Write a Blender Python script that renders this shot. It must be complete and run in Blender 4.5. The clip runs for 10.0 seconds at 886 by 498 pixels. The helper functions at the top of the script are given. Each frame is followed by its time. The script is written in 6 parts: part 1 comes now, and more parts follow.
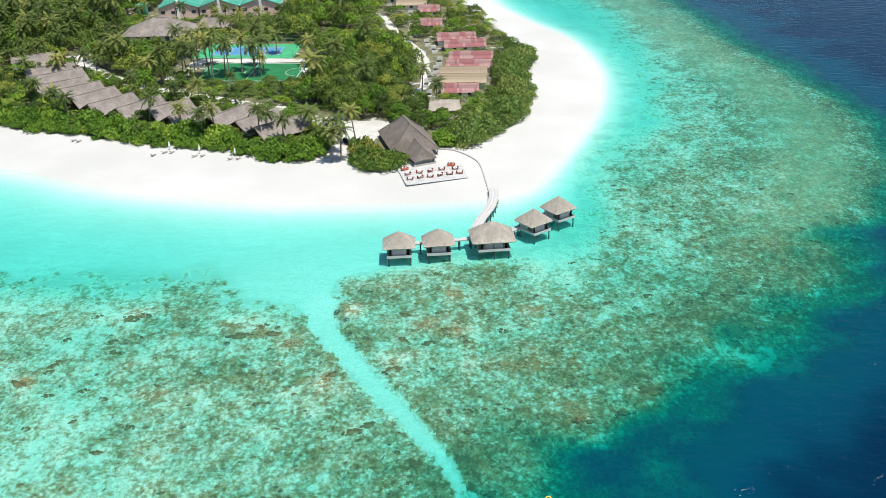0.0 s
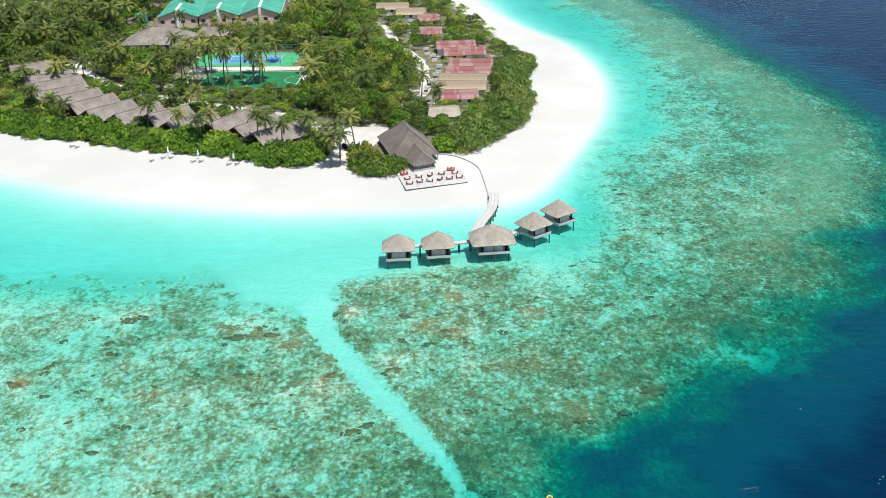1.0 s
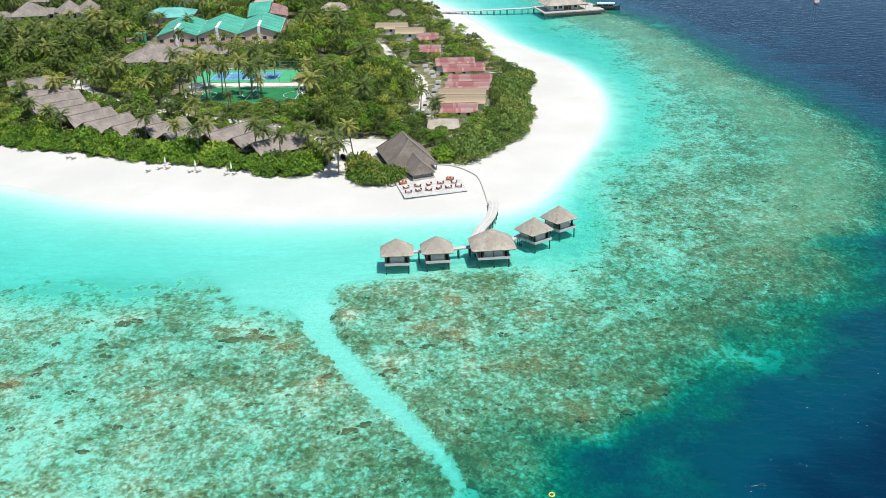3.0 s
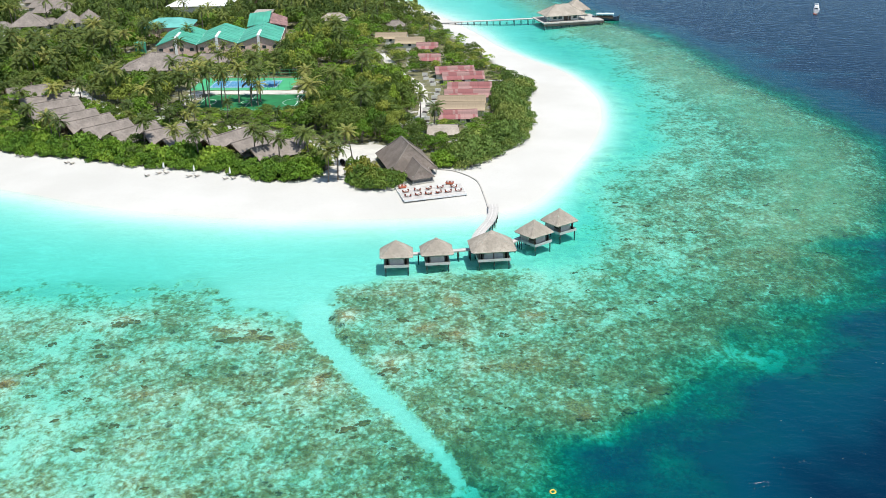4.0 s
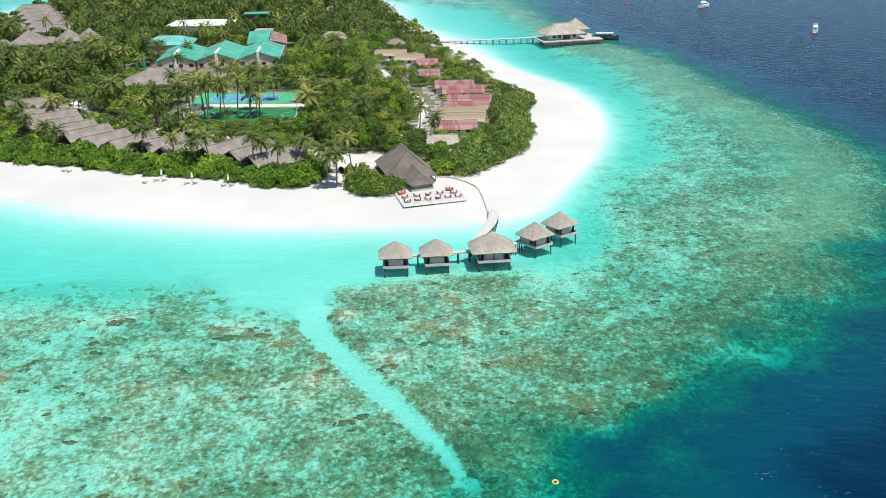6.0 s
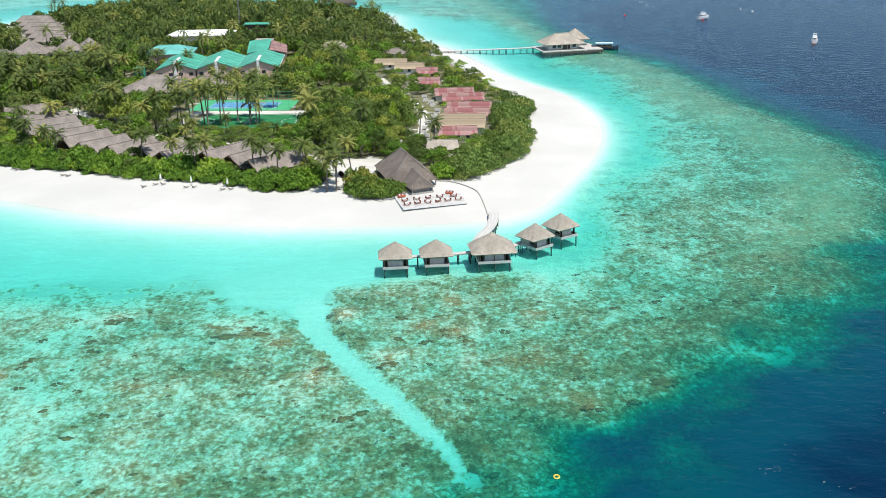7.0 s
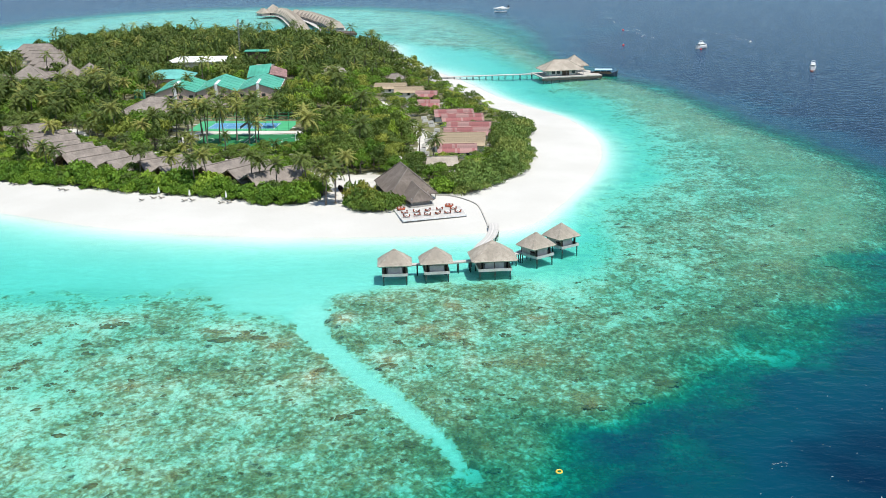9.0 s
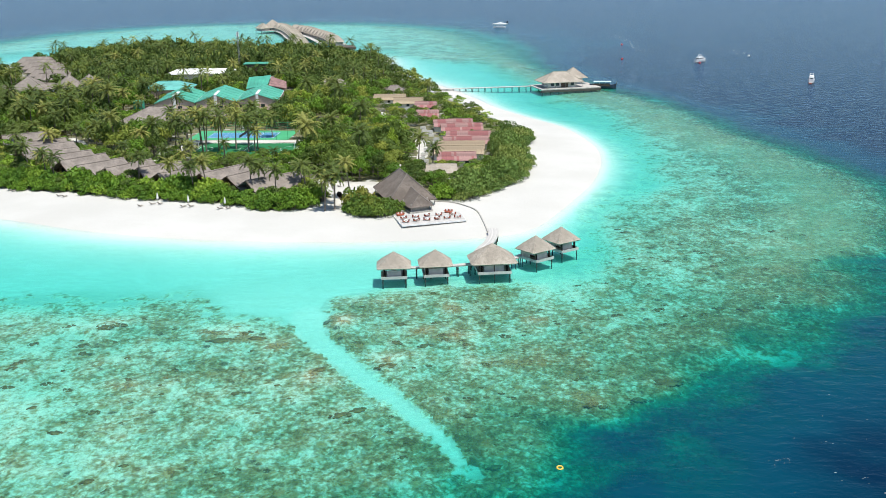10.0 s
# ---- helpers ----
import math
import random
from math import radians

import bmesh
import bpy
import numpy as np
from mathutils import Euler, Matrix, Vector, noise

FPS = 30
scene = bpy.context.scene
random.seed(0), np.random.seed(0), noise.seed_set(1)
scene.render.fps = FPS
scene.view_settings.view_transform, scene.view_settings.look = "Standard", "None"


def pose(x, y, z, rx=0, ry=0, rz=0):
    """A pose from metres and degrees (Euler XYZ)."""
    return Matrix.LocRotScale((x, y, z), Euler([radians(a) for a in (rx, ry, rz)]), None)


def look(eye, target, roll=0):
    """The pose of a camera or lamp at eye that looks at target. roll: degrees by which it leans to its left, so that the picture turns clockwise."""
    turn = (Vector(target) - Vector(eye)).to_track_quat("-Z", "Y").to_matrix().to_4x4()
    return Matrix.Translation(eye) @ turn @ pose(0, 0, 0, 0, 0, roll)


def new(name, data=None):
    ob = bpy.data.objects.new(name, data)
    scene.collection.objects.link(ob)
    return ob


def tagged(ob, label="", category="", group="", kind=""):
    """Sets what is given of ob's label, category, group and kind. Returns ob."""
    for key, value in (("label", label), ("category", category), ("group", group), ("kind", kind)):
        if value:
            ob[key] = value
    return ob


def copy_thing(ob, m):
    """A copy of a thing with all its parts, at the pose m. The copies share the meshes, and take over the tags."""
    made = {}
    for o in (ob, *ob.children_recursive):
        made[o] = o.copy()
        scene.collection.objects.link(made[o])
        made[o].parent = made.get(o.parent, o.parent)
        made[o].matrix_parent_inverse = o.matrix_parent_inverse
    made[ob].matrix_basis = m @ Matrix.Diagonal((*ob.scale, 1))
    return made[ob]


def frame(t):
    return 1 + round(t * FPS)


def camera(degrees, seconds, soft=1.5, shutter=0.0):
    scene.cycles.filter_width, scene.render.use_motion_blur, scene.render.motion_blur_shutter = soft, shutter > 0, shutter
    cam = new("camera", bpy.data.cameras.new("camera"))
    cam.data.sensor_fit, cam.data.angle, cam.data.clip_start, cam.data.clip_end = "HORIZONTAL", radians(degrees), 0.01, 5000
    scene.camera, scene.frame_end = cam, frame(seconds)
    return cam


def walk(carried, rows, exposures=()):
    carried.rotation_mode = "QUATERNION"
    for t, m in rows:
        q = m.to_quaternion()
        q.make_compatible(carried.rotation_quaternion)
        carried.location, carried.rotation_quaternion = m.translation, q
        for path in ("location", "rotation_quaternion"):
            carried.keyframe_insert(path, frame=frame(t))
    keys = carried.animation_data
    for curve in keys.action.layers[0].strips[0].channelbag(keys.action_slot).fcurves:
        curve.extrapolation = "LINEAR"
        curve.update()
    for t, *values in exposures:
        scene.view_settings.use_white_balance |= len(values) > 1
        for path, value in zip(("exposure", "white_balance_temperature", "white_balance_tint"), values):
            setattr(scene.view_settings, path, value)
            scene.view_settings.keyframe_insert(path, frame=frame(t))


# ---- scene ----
cam = camera(45.0, 10.0, 0.85)
# seconds, x, y, z, yaw, pitch, roll: a slow descent of a drone
ROWS = [
    (0.0, 1.042, -0.202, 99.482, 0.636, -25.188, -1.422),
    (0.5, 0.999, -0.135, 97.812, 0.614, -24.725, -1.415),
    (1.0, 0.952, -0.074, 96.122, 0.589, -24.289, -1.405),
    (1.5, 0.902, -0.021, 94.416, 0.561, -23.828, -1.394),
    (2.0, 0.849, 0.024, 92.696, 0.532, -23.353, -1.381),
    (2.5, 0.792, 0.063, 90.963, 0.502, -22.901, -1.365),
    (4.0, 0.603, 0.134, 85.718, 0.417, -21.514, -1.307),
    (4.5, 0.533, 0.143, 83.960, 0.390, -21.068, -1.283),
    (5.0, 0.460, 0.145, 82.203, 0.365, -20.620, -1.258),
    (5.5, 0.384, 0.139, 80.447, 0.341, -20.186, -1.230),
    (7.0, 0.135, 0.079, 75.212, 0.271, -18.864, -1.135),
    (7.5, 0.045, 0.044, 73.487, 0.246, -18.353, -1.099),
    (8.0, -0.047, 0.002, 71.774, 0.218, -17.829, -1.062),
    (8.5, -0.144, -0.048, 70.077, 0.187, -17.304, -1.022),
    (9.0, -0.243, -0.104, 68.397, 0.151, -16.754, -0.980),
    (9.5, -0.346, -0.169, 66.738, 0.109, -16.255, -0.936),
    (10.0, -0.452, -0.240, 65.101, 0.059, -15.758, -0.890),
]
walk(cam, [(t, pose(x, y, z, 90 + pitch, 0, yaw) @ pose(0, 0, 0, 0, 0, roll)) for t, x, y, z, yaw, pitch, roll in ROWS])
scene.view_settings.exposure = 0.26

# ---- light ----
SUN = Vector((0.22, -0.23, 0.95)).normalized()
world = bpy.data.worlds.new("sky")
scene.world = world
world.use_nodes = True
wn = world.node_tree.nodes
sky = wn.new("ShaderNodeTexSky")
sky.sky_type, sky.sun_disc = "NISHITA", False
sky.sun_elevation = math.asin(SUN.z)
sky.sun_rotation = math.atan2(SUN.x, SUN.y)
sky.dust_density, sky.air_density, sky.ozone_density = 0.3, 1.1, 2.5
wn["Background"].inputs["Strength"].default_value = 0.112
world.node_tree.links.new(sky.outputs[0], wn["Background"].inputs["Color"])
sun_data = bpy.data.lights.new("sun", "SUN")
sun_data.energy, sun_data.angle, sun_data.color = 4.5, radians(0.55), (1.0, 0.97, 0.91)
sun = new("sun", sun_data)
sun.matrix_world = look(SUN * 300, (0, 0, 0))


# ---- materials ----
class Net:
    """A small builder for shader node trees."""

    def __init__(self, name):
        self.mat = bpy.data.materials.new(name)
        self.mat.use_nodes = True
        self.nt = self.mat.node_tree
        self.nt.nodes.clear()
        self.out = self.nt.nodes.new("ShaderNodeOutputMaterial")

    def put(self, socket, value):
        if isinstance(value, bpy.types.NodeSocket):
            self.nt.links.new(value, socket)
        elif isinstance(value, (tuple, list)) and len(value) == 3 and len(socket.default_value) == 4:
            socket.default_value = (*value, 1.0)
        else:
            socket.default_value = value

    def node(self, kind, **ins):
        n = self.nt.nodes.new(kind)
        for k, v in ins.items():
            self.put(n.inputs[k.replace("_", " ")], v)
        return n

    def math(self, op, a, b=0.0, clamp=False):
        n = self.nt.nodes.new("ShaderNodeMath")
        n.operation, n.use_clamp = op, clamp
        self.put(n.inputs[0], a)
        self.put(n.inputs[1], b)
        return n.outputs[0]

    def mix(self, fac, a, b, blend="MIX"):
        n = self.nt.nodes.new("ShaderNodeMix")
        n.data_type, n.blend_type = "RGBA", blend
        self.put(n.inputs[0], fac)
        self.put(n.inputs[6], a)
        self.put(n.inputs[7], b)
        return n.outputs[2]

    def place(self, sx=1.0, sy=1.0, sz=1.0, rz=0.0, source="Object"):
        tc = self.nt.nodes.new("ShaderNodeTexCoord")
        m = self.nt.nodes.new("ShaderNodeMapping")
        m.inputs["Scale"].default_value = (sx, sy, sz)
        m.inputs["Rotation"].default_value = (0, 0, radians(rz))
        self.nt.links.new(tc.outputs[source], m.inputs[0])
        return m.outputs[0]

    def noise(self, vec, scale, detail=4.0, rough=0.55, warp=0.0):
        n = self.node("ShaderNodeTexNoise", Vector=vec, Scale=scale, Detail=detail, Roughness=rough, Distortion=warp)
        return n.outputs[0]

    def cells(self, vec, scale, feature="F1"):
        n = self.node("ShaderNodeTexVoronoi", Vector=vec, Scale=scale)
        n.feature = feature
        return n

    def ramp(self, fac, *stops):
        n = self.nt.nodes.new("ShaderNodeValToRGB")
        self.put(n.inputs[0], fac)
        e = n.color_ramp.elements
        while len(e) < len(stops):
            e.new(0.5)
        for el, (p, c) in zip(e, stops):
            el.position = p
            el.color = (c, c, c, 1) if isinstance(c, (int, float)) else (*c, 1)
        return n.outputs[0]

    def span(self, v, a, b, c=0.0, d=1.0):
        n = self.nt.nodes.new("ShaderNodeMapRange")
        n.interpolation_type = "SMOOTHSTEP"
        for i, x in enumerate((v, a, b, c, d)):
            self.put(n.inputs[i], x)
        return n.outputs[0]

    def attr(self, name):
        n = self.nt.nodes.new("ShaderNodeAttribute")
        n.attribute_name = name
        return n.outputs["Fac"]

    def bump(self, height, strength=0.4, distance=0.1):
        return self.node("ShaderNodeBump", Height=height, Strength=strength, Distance=distance).outputs[0]

    def bsdf(self, color, rough=0.7, normal=None, metal=0.0, spec=0.5):
        n = self.node("ShaderNodeBsdfPrincipled", Base_Color=color, Roughness=rough, Metallic=metal)
        n.inputs["Specular IOR Level"].default_value = spec
        if normal is not None:
            self.put(n.inputs["Normal"], normal)
        return n.outputs[0]

    def done(self, shader):
        self.nt.links.new(shader, self.out.inputs["Surface"])
        return self.mat


def plain(name, color, rough=0.7, vary=0.18, scale=1.5, grain=14.0, metal=0.0, relief=0.2, stretch=(1, 1, 1), spec=0.4):
    """A worn surface: blotches, fine grain and a little relief on one base colour."""
    n = Net(name)
    v = n.place(*stretch)
    big = n.noise(v, scale, 5)
    fine = n.noise(v, grain, 3)
    dark = tuple(c * (1 - vary * 1.6) for c in color)
    lite = tuple(min(c * (1 + vary), 0.9) for c in color)
    col = n.mix(n.span(big, 0.3, 0.7), dark, lite)
    col = n.mix(n.math("MULTIPLY", fine, vary * 1.2), col, tuple(c * 0.55 for c in color))
    rnd = n.node("ShaderNodeObjectInfo").outputs["Random"]
    col = n.mix(n.math("MULTIPLY", rnd, vary), col, tuple(c * 0.7 for c in color))
    return n.done(n.bsdf(col, rough, n.bump(fine, relief, 0.03), metal, spec))


def thatch(name, color, streak=9.0):
    """Weathered palm thatch: courses of fibres with bleached and mossy patches."""
    n = Net(name)
    v = n.place()
    big = n.noise(v, 0.28, 5, 0.6)
    mid = n.noise(v, 1.6, 4)
    fib = n.noise(n.place(streak, streak, 1.2), 1.0, 3, 0.7)
    col = n.mix(n.span(big, 0.3, 0.72), tuple(c * 0.68 for c in color), tuple(min(1, c * 1.2) for c in color))
    col = n.mix(n.span(mid, 0.44, 0.70, 0, 0.62), col, tuple(c * 0.5 for c in color))
    col = n.mix(n.span(fib, 0.35, 0.7, 0.0, 0.42), col, (color[0] * 0.42, color[1] * 0.38, color[2] * 0.34))
    rnd = n.node("ShaderNodeObjectInfo").outputs["Random"]
    col = n.mix(n.math("MULTIPLY", rnd, 0.3), col, tuple(c * 0.72 for c in color))
    return n.done(n.bsdf(col, 0.95, n.bump(fib, 0.7, 0.08), 0, 0.15))


def foliage(name, low, high, sap):
    """Leaves that vary from plant to plant and from leaf to leaf, with light coming through."""
    n = Net(name)
    isl = n.node("ShaderNodeNewGeometry").outputs["Random Per Island"]
    rnd = n.math("FRACT", n.math("ADD", n.node("ShaderNodeObjectInfo").outputs["Random"], n.attr("tone")))
    col = n.mix(n.math("ADD", n.math("MULTIPLY", isl, 0.32), n.math("MULTIPLY", rnd, 0.68)), low, high)
    col = n.mix(n.span(rnd, 0.66, 0.96, 0, 0.8), col, sap)
    pos = n.node("ShaderNodeNewGeometry").outputs["Position"]
    col = n.mix(n.span(n.noise(pos, 0.045, 3), 0.50, 0.68, 0, 0.5), col, high)
    col = n.mix(n.span(n.noise(pos, 0.07, 3), 0.55, 0.72, 0, 0.6), col, low)
    sp = n.node("ShaderNodeBsdfPrincipled", Base_Color=col, Roughness=0.55)
    sp.inputs["Specular IOR Level"].default_value = 0.15
    tr = n.node("ShaderNodeBsdfTranslucent", Color=n.mix(0.3, col, sap))
    mx = n.node("ShaderNodeMixShader", Fac=0.30)
    n.nt.links.new(sp.outputs[0], mx.inputs[1])
    n.nt.links.new(tr.outputs[0], mx.inputs[2])
    return n.done(mx.outputs[0])


def ground_material():
    """One sheet: bleached coral sand, leaf litter inland, a coral reef under water."""
    n = Net("coral_sand_and_reef")
    v = n.place()
    reef, inland = n.attr("reef"), n.attr("inland")
    big, mid, fine = n.noise(v, 0.035, 4), n.noise(v, 0.3, 5, 0.6), n.noise(v, 2.2, 4, 0.6)
    sand = n.mix(n.span(big, 0.3, 0.7), (0.72, 0.70, 0.63), (0.79, 0.77, 0.70))
    sand = n.mix(n.span(fine, 0.45, 0.8, 0, 0.12), sand, (0.52, 0.46, 0.36))
    # reef: rubble and coral growth in patches over pale sand, sparser towards its edges
    warp = n.node("ShaderNodeVectorMath")
    warp.operation = "ADD"
    n.put(warp.inputs[0], n.place(1.0, 0.80, 1.0))
    n.put(warp.inputs[1], n.node("ShaderNodeTexNoise", Vector=v, Scale=0.55, Detail=2.0).outputs["Color"])
    w = warp.outputs[0]
    growth = n.attr("growth")
    zone = n.noise(v, 0.07, 4, 0.6)
    clump = n.noise(w, 0.30, 4, 0.60)
    lump = n.noise(w, 0.95, 3, 0.60)
    small = n.noise(w, 2.3, 3, 0.60)
    dens = n.math("ADD", growth, n.math("MULTIPLY", n.math("SUBTRACT", zone, 0.5), 1.0))
    dens = n.math("ADD", dens, n.math("MULTIPLY", n.math("SUBTRACT", clump, 0.5), 0.95))
    dens = n.math("SUBTRACT", dens, n.math("MULTIPLY", n.math("SUBTRACT", 1.0, reef), 0.50))
    level = n.math("ADD", dens, n.math("MULTIPLY", n.math("SUBTRACT", lump, 0.5), 1.75))
    level = n.math("ADD", level, n.math("MULTIPLY", n.math("SUBTRACT", small, 0.5), 1.05))
    coral = n.ramp(level, (0.06, (0.78, 0.73, 0.61)), (0.28, (0.63, 0.555, 0.415)), (0.44, (0.50, 0.40, 0.245)), (0.62, (0.42, 0.285, 0.14)), (0.86, (0.24, 0.13, 0.05)))
    # packed knobs: pale tops on some, crevice shade painted in as dark gaps
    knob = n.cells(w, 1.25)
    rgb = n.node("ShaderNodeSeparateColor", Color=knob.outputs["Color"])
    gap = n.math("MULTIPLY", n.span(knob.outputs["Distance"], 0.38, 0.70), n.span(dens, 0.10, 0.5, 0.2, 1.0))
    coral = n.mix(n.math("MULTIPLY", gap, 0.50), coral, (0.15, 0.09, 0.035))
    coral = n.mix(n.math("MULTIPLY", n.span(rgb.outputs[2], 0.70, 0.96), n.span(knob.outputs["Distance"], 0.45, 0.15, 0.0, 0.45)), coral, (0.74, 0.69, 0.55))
    # single rounded coral heads, brown, with lit highlights and dark pits painted in
    heads = n.math("ADD", lump, n.math("MULTIPLY", small, 0.8))
    for scale, size, bias, strong in ((1.0, 0.40, -0.17, 0.75), (0.46, 0.38, -0.12, 0.92), (0.23, 0.30, -0.22, 0.92)):
        cell = n.cells(w, scale)
        rgb = n.node("ShaderNodeSeparateColor", Color=cell.outputs["Color"])
        there = n.span(n.math("SUBTRACT", n.math("ADD", dens, bias), rgb.outputs[0]), 0.0, 0.06)
        edge = n.math("ADD", cell.outputs["Distance"], n.math("MULTIPLY", n.math("SUBTRACT", lump, 0.5), 0.75))
        edge = n.math("ADD", edge, n.math("MULTIPLY", n.math("SUBTRACT", small, 0.5), 0.35))
        blob = n.math("MULTIPLY", n.span(edge, size + 0.05, size - 0.20), there)
        tint = n.ramp(rgb.outputs[1], (0.0, (0.085, 0.05, 0.02)), (0.30, (0.20, 0.11, 0.04)), (0.6, (0.36, 0.185, 0.07)), (0.8, (0.44, 0.27, 0.12)), (1.0, (0.40, 0.16, 0.05)))
        tint = n.mix(n.span(small, 0.48, 0.66, 0, 0.6), tint, (0.55, 0.44, 0.27))
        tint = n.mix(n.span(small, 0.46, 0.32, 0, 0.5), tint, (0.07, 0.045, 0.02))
        coral = n.mix(n.math("MULTIPLY", blob, strong), coral, tint)
        heads = n.math("ADD", heads, n.math("MULTIPLY", blob, 0.25))
    # broad brown mats with ragged outlines
    mats = n.math("ADD", n.attr("mats"), n.math("MULTIPLY", n.math("SUBTRACT", clump, 0.5), 1.3))
    mats = n.math("ADD", mats, n.math("MULTIPLY", n.math("SUBTRACT", lump, 0.5), 1.0))
    mat_tint = n.mix(n.span(small, 0.36, 0.62), (0.17, 0.08, 0.03), (0.52, 0.30, 0.135))
    coral = n.mix(n.span(mats, 0.38, 0.60, 0, 0.85), coral, mat_tint)
    coral = n.mix(n.math("MULTIPLY", n.attr("crest"), 0.45), coral, n.mix(n.span(small, 0.35, 0.65), (0.34, 0.29, 0.15), (0.56, 0.50, 0.31)))
    rip = n.noise(n.place(0.12, 0.40, 1, 12), 1.0, 6, 0.68)
    sanded = n.mix(n.span(rip, 0.36, 0.66, 0, 0.26), sand, (0.56, 0.51, 0.41))
    weed = n.math("MULTIPLY", n.span(reef, 0.01, 0.14), n.span(n.noise(n.place(0.06, 0.16, 1, 8), 1.0, 6, 0.65), 0.36, 0.66))
    sanded = n.mix(n.math("MULTIPLY", weed, 0.42), sanded, (0.30, 0.35, 0.24))
    sanded = n.mix(n.span(n.noise(v, 1.1, 6, 0.8), 0.40, 0.66, 0, 0.42), sanded, (0.50, 0.50, 0.40))
    sanded = n.mix(n.span(n.noise(n.place(0.55, 1.5, 1, 10), 1.0, 5, 0.7), 0.46, 0.70, 0, 0.32), sanded, (0.44, 0.47, 0.40))
    shore = n.span(n.node("ShaderNodeSeparateXYZ", Vector=v).outputs[2], -0.30, 0.05)
    dry = n.mix(n.span(big, 0.3, 0.7), (0.50, 0.487, 0.445), (0.56, 0.545, 0.505))
    dry = n.mix(n.span(fine, 0.45, 0.8, 0, 0.25), dry, (0.40, 0.37, 0.31))
    sanded = n.mix(shore, sanded, dry)
    rim = n.math("ADD", reef, n.math("MULTIPLY", n.math("MULTIPLY", n.math("SUBTRACT", clump, 0.5), 3.2), n.span(reef, 0.0, 0.3)))
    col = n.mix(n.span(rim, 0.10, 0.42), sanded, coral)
    litter = n.mix(n.span(mid, 0.38, 0.62), (0.09, 0.085, 0.04), (0.24, 0.22, 0.12))
    litter = n.mix(n.span(fine, 0.4, 0.65, 0, 0.6), litter, (0.05, 0.075, 0.025))
    col = n.mix(n.math("MULTIPLY", inland, n.span(mid, 0.30, 0.46)), col, litter)
    hgt = n.math("ADD", n.math("MULTIPLY", heads, reef), n.math("MULTIPLY", fine, 0.15))
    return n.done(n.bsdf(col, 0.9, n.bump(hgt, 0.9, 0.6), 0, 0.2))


def water_material():
    """Sea water: red light is taken up with depth, blue is scattered back; ripples give the gloss."""
    n = Net("sea_water")
    d = n.attr("depth")
    v = n.place()
    bands = [n.math("EXPONENT", n.math("MULTIPLY", d, -k)) for k in (0.84, 0.10, 0.135)]
    tint = n.node("ShaderNodeCombineColor", Red=bands[0], Green=bands[1], Blue=bands[2]).outputs[0]
    clear = n.node("ShaderNodeBsdfTransparent", Color=tint).outputs[0]
    veil = n.mix(n.span(d, 2.5, 9.0), (0.0, 0.15, 0.160), (0.0, 0.060, 0.102))
    veil = n.mix(n.span(d, 8.0, 34.0), veil, (0.0, 0.016, 0.042))
    body = n.node("ShaderNodeBsdfDiffuse", Color=veil).outputs[0]
    mx = n.node("ShaderNodeMixShader", Fac=n.math("SUBTRACT", 1.0, n.math("EXPONENT", n.math("MULTIPLY", d, -0.11))))
    n.nt.links.new(clear, mx.inputs[1])
    n.nt.links.new(body, mx.inputs[2])
    swell = n.noise(n.place(0.30, 0.46, 1, 14), 1.0, 4, 0.55, 0.2)
    chop = n.noise(n.place(0.6, 1.1, 1, 16), 1.0, 3, 0.55, 0.15)
    hgt = n.math("ADD", n.math("MULTIPLY", swell, 1.5), n.math("MULTIPLY", chop, 0.22))
    calm = n.span(d, 0.0, 8.0, 0.12, 0.48)
    nrm = n.node("ShaderNodeBump", Height=hgt, Strength=calm, Distance=0.4).outputs[0]
    gl = n.node("ShaderNodeBsdfGlossy", Color=(0.74, 0.89, 1.0), Roughness=0.26, Normal=nrm).outputs[0]
    fr = n.math("MULTIPLY", n.math("POWER", n.node("ShaderNodeFresnel", IOR=1.33, Normal=nrm).outputs[0], 1.2), 0.70)
    out = n.node("ShaderNodeMixShader", Fac=fr)
    n.nt.links.new(mx.outputs[0], out.inputs[1])
    n.nt.links.new(gl, out.inputs[2])
    return n.done(out.outputs[0])


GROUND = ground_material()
WATER = water_material()
THATCH = thatch("grey_thatch", (0.46, 0.405, 0.335))
THATCH_DARK = thatch("dark_thatch", (0.245, 0.205, 0.175))
THATCH_VILLA = thatch("villa_thatch", (0.31, 0.27, 0.235))
TIMBER = plain("weathered_timber", (0.50, 0.47, 0.42), 0.8, 0.2, 0.6, 9, stretch=(1, 6, 1))
TIMBER_DARK = plain("dark_timber", (0.12, 0.085, 0.06), 0.7, 0.25)
PILE = plain("wet_pile", (0.10, 0.09, 0.075), 0.7, 0.3)
BLEACHED = plain("bleached_boards", (0.54, 0.515, 0.475), 0.8, 0.15, 0.5, 7, stretch=(1, 5, 1))
PLASTER = plain("white_plaster", (0.76, 0.74, 0.69), 0.8, 0.10)
WHITE = plain("white_paint", (0.80, 0.80, 0.78), 0.5, 0.06)
CLOTH = plain("white_canvas", (0.78, 0.77, 0.74), 0.9, 0.08)
RED = plain("orange_red_wicker", (0.42, 0.11, 0.055), 0.7, 0.25)
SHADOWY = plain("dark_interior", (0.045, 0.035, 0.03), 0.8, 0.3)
GLASS_DARK = plain("tinted_glass", (0.04, 0.055, 0.06), 0.12, 0.1, spec=0.6)
GREENROOF = plain("sea_green_sheet_roof", (0.075, 0.38, 0.255), 0.45, 0.14, 0.15, 4)
TEALROOF = plain("pale_teal_sheet_roof", (0.14, 0.44, 0.38), 0.45, 0.14, 0.15, 4)
PINKWALL = plain("pink_beige_render", (0.70, 0.51, 0.43), 0.85, 0.10)
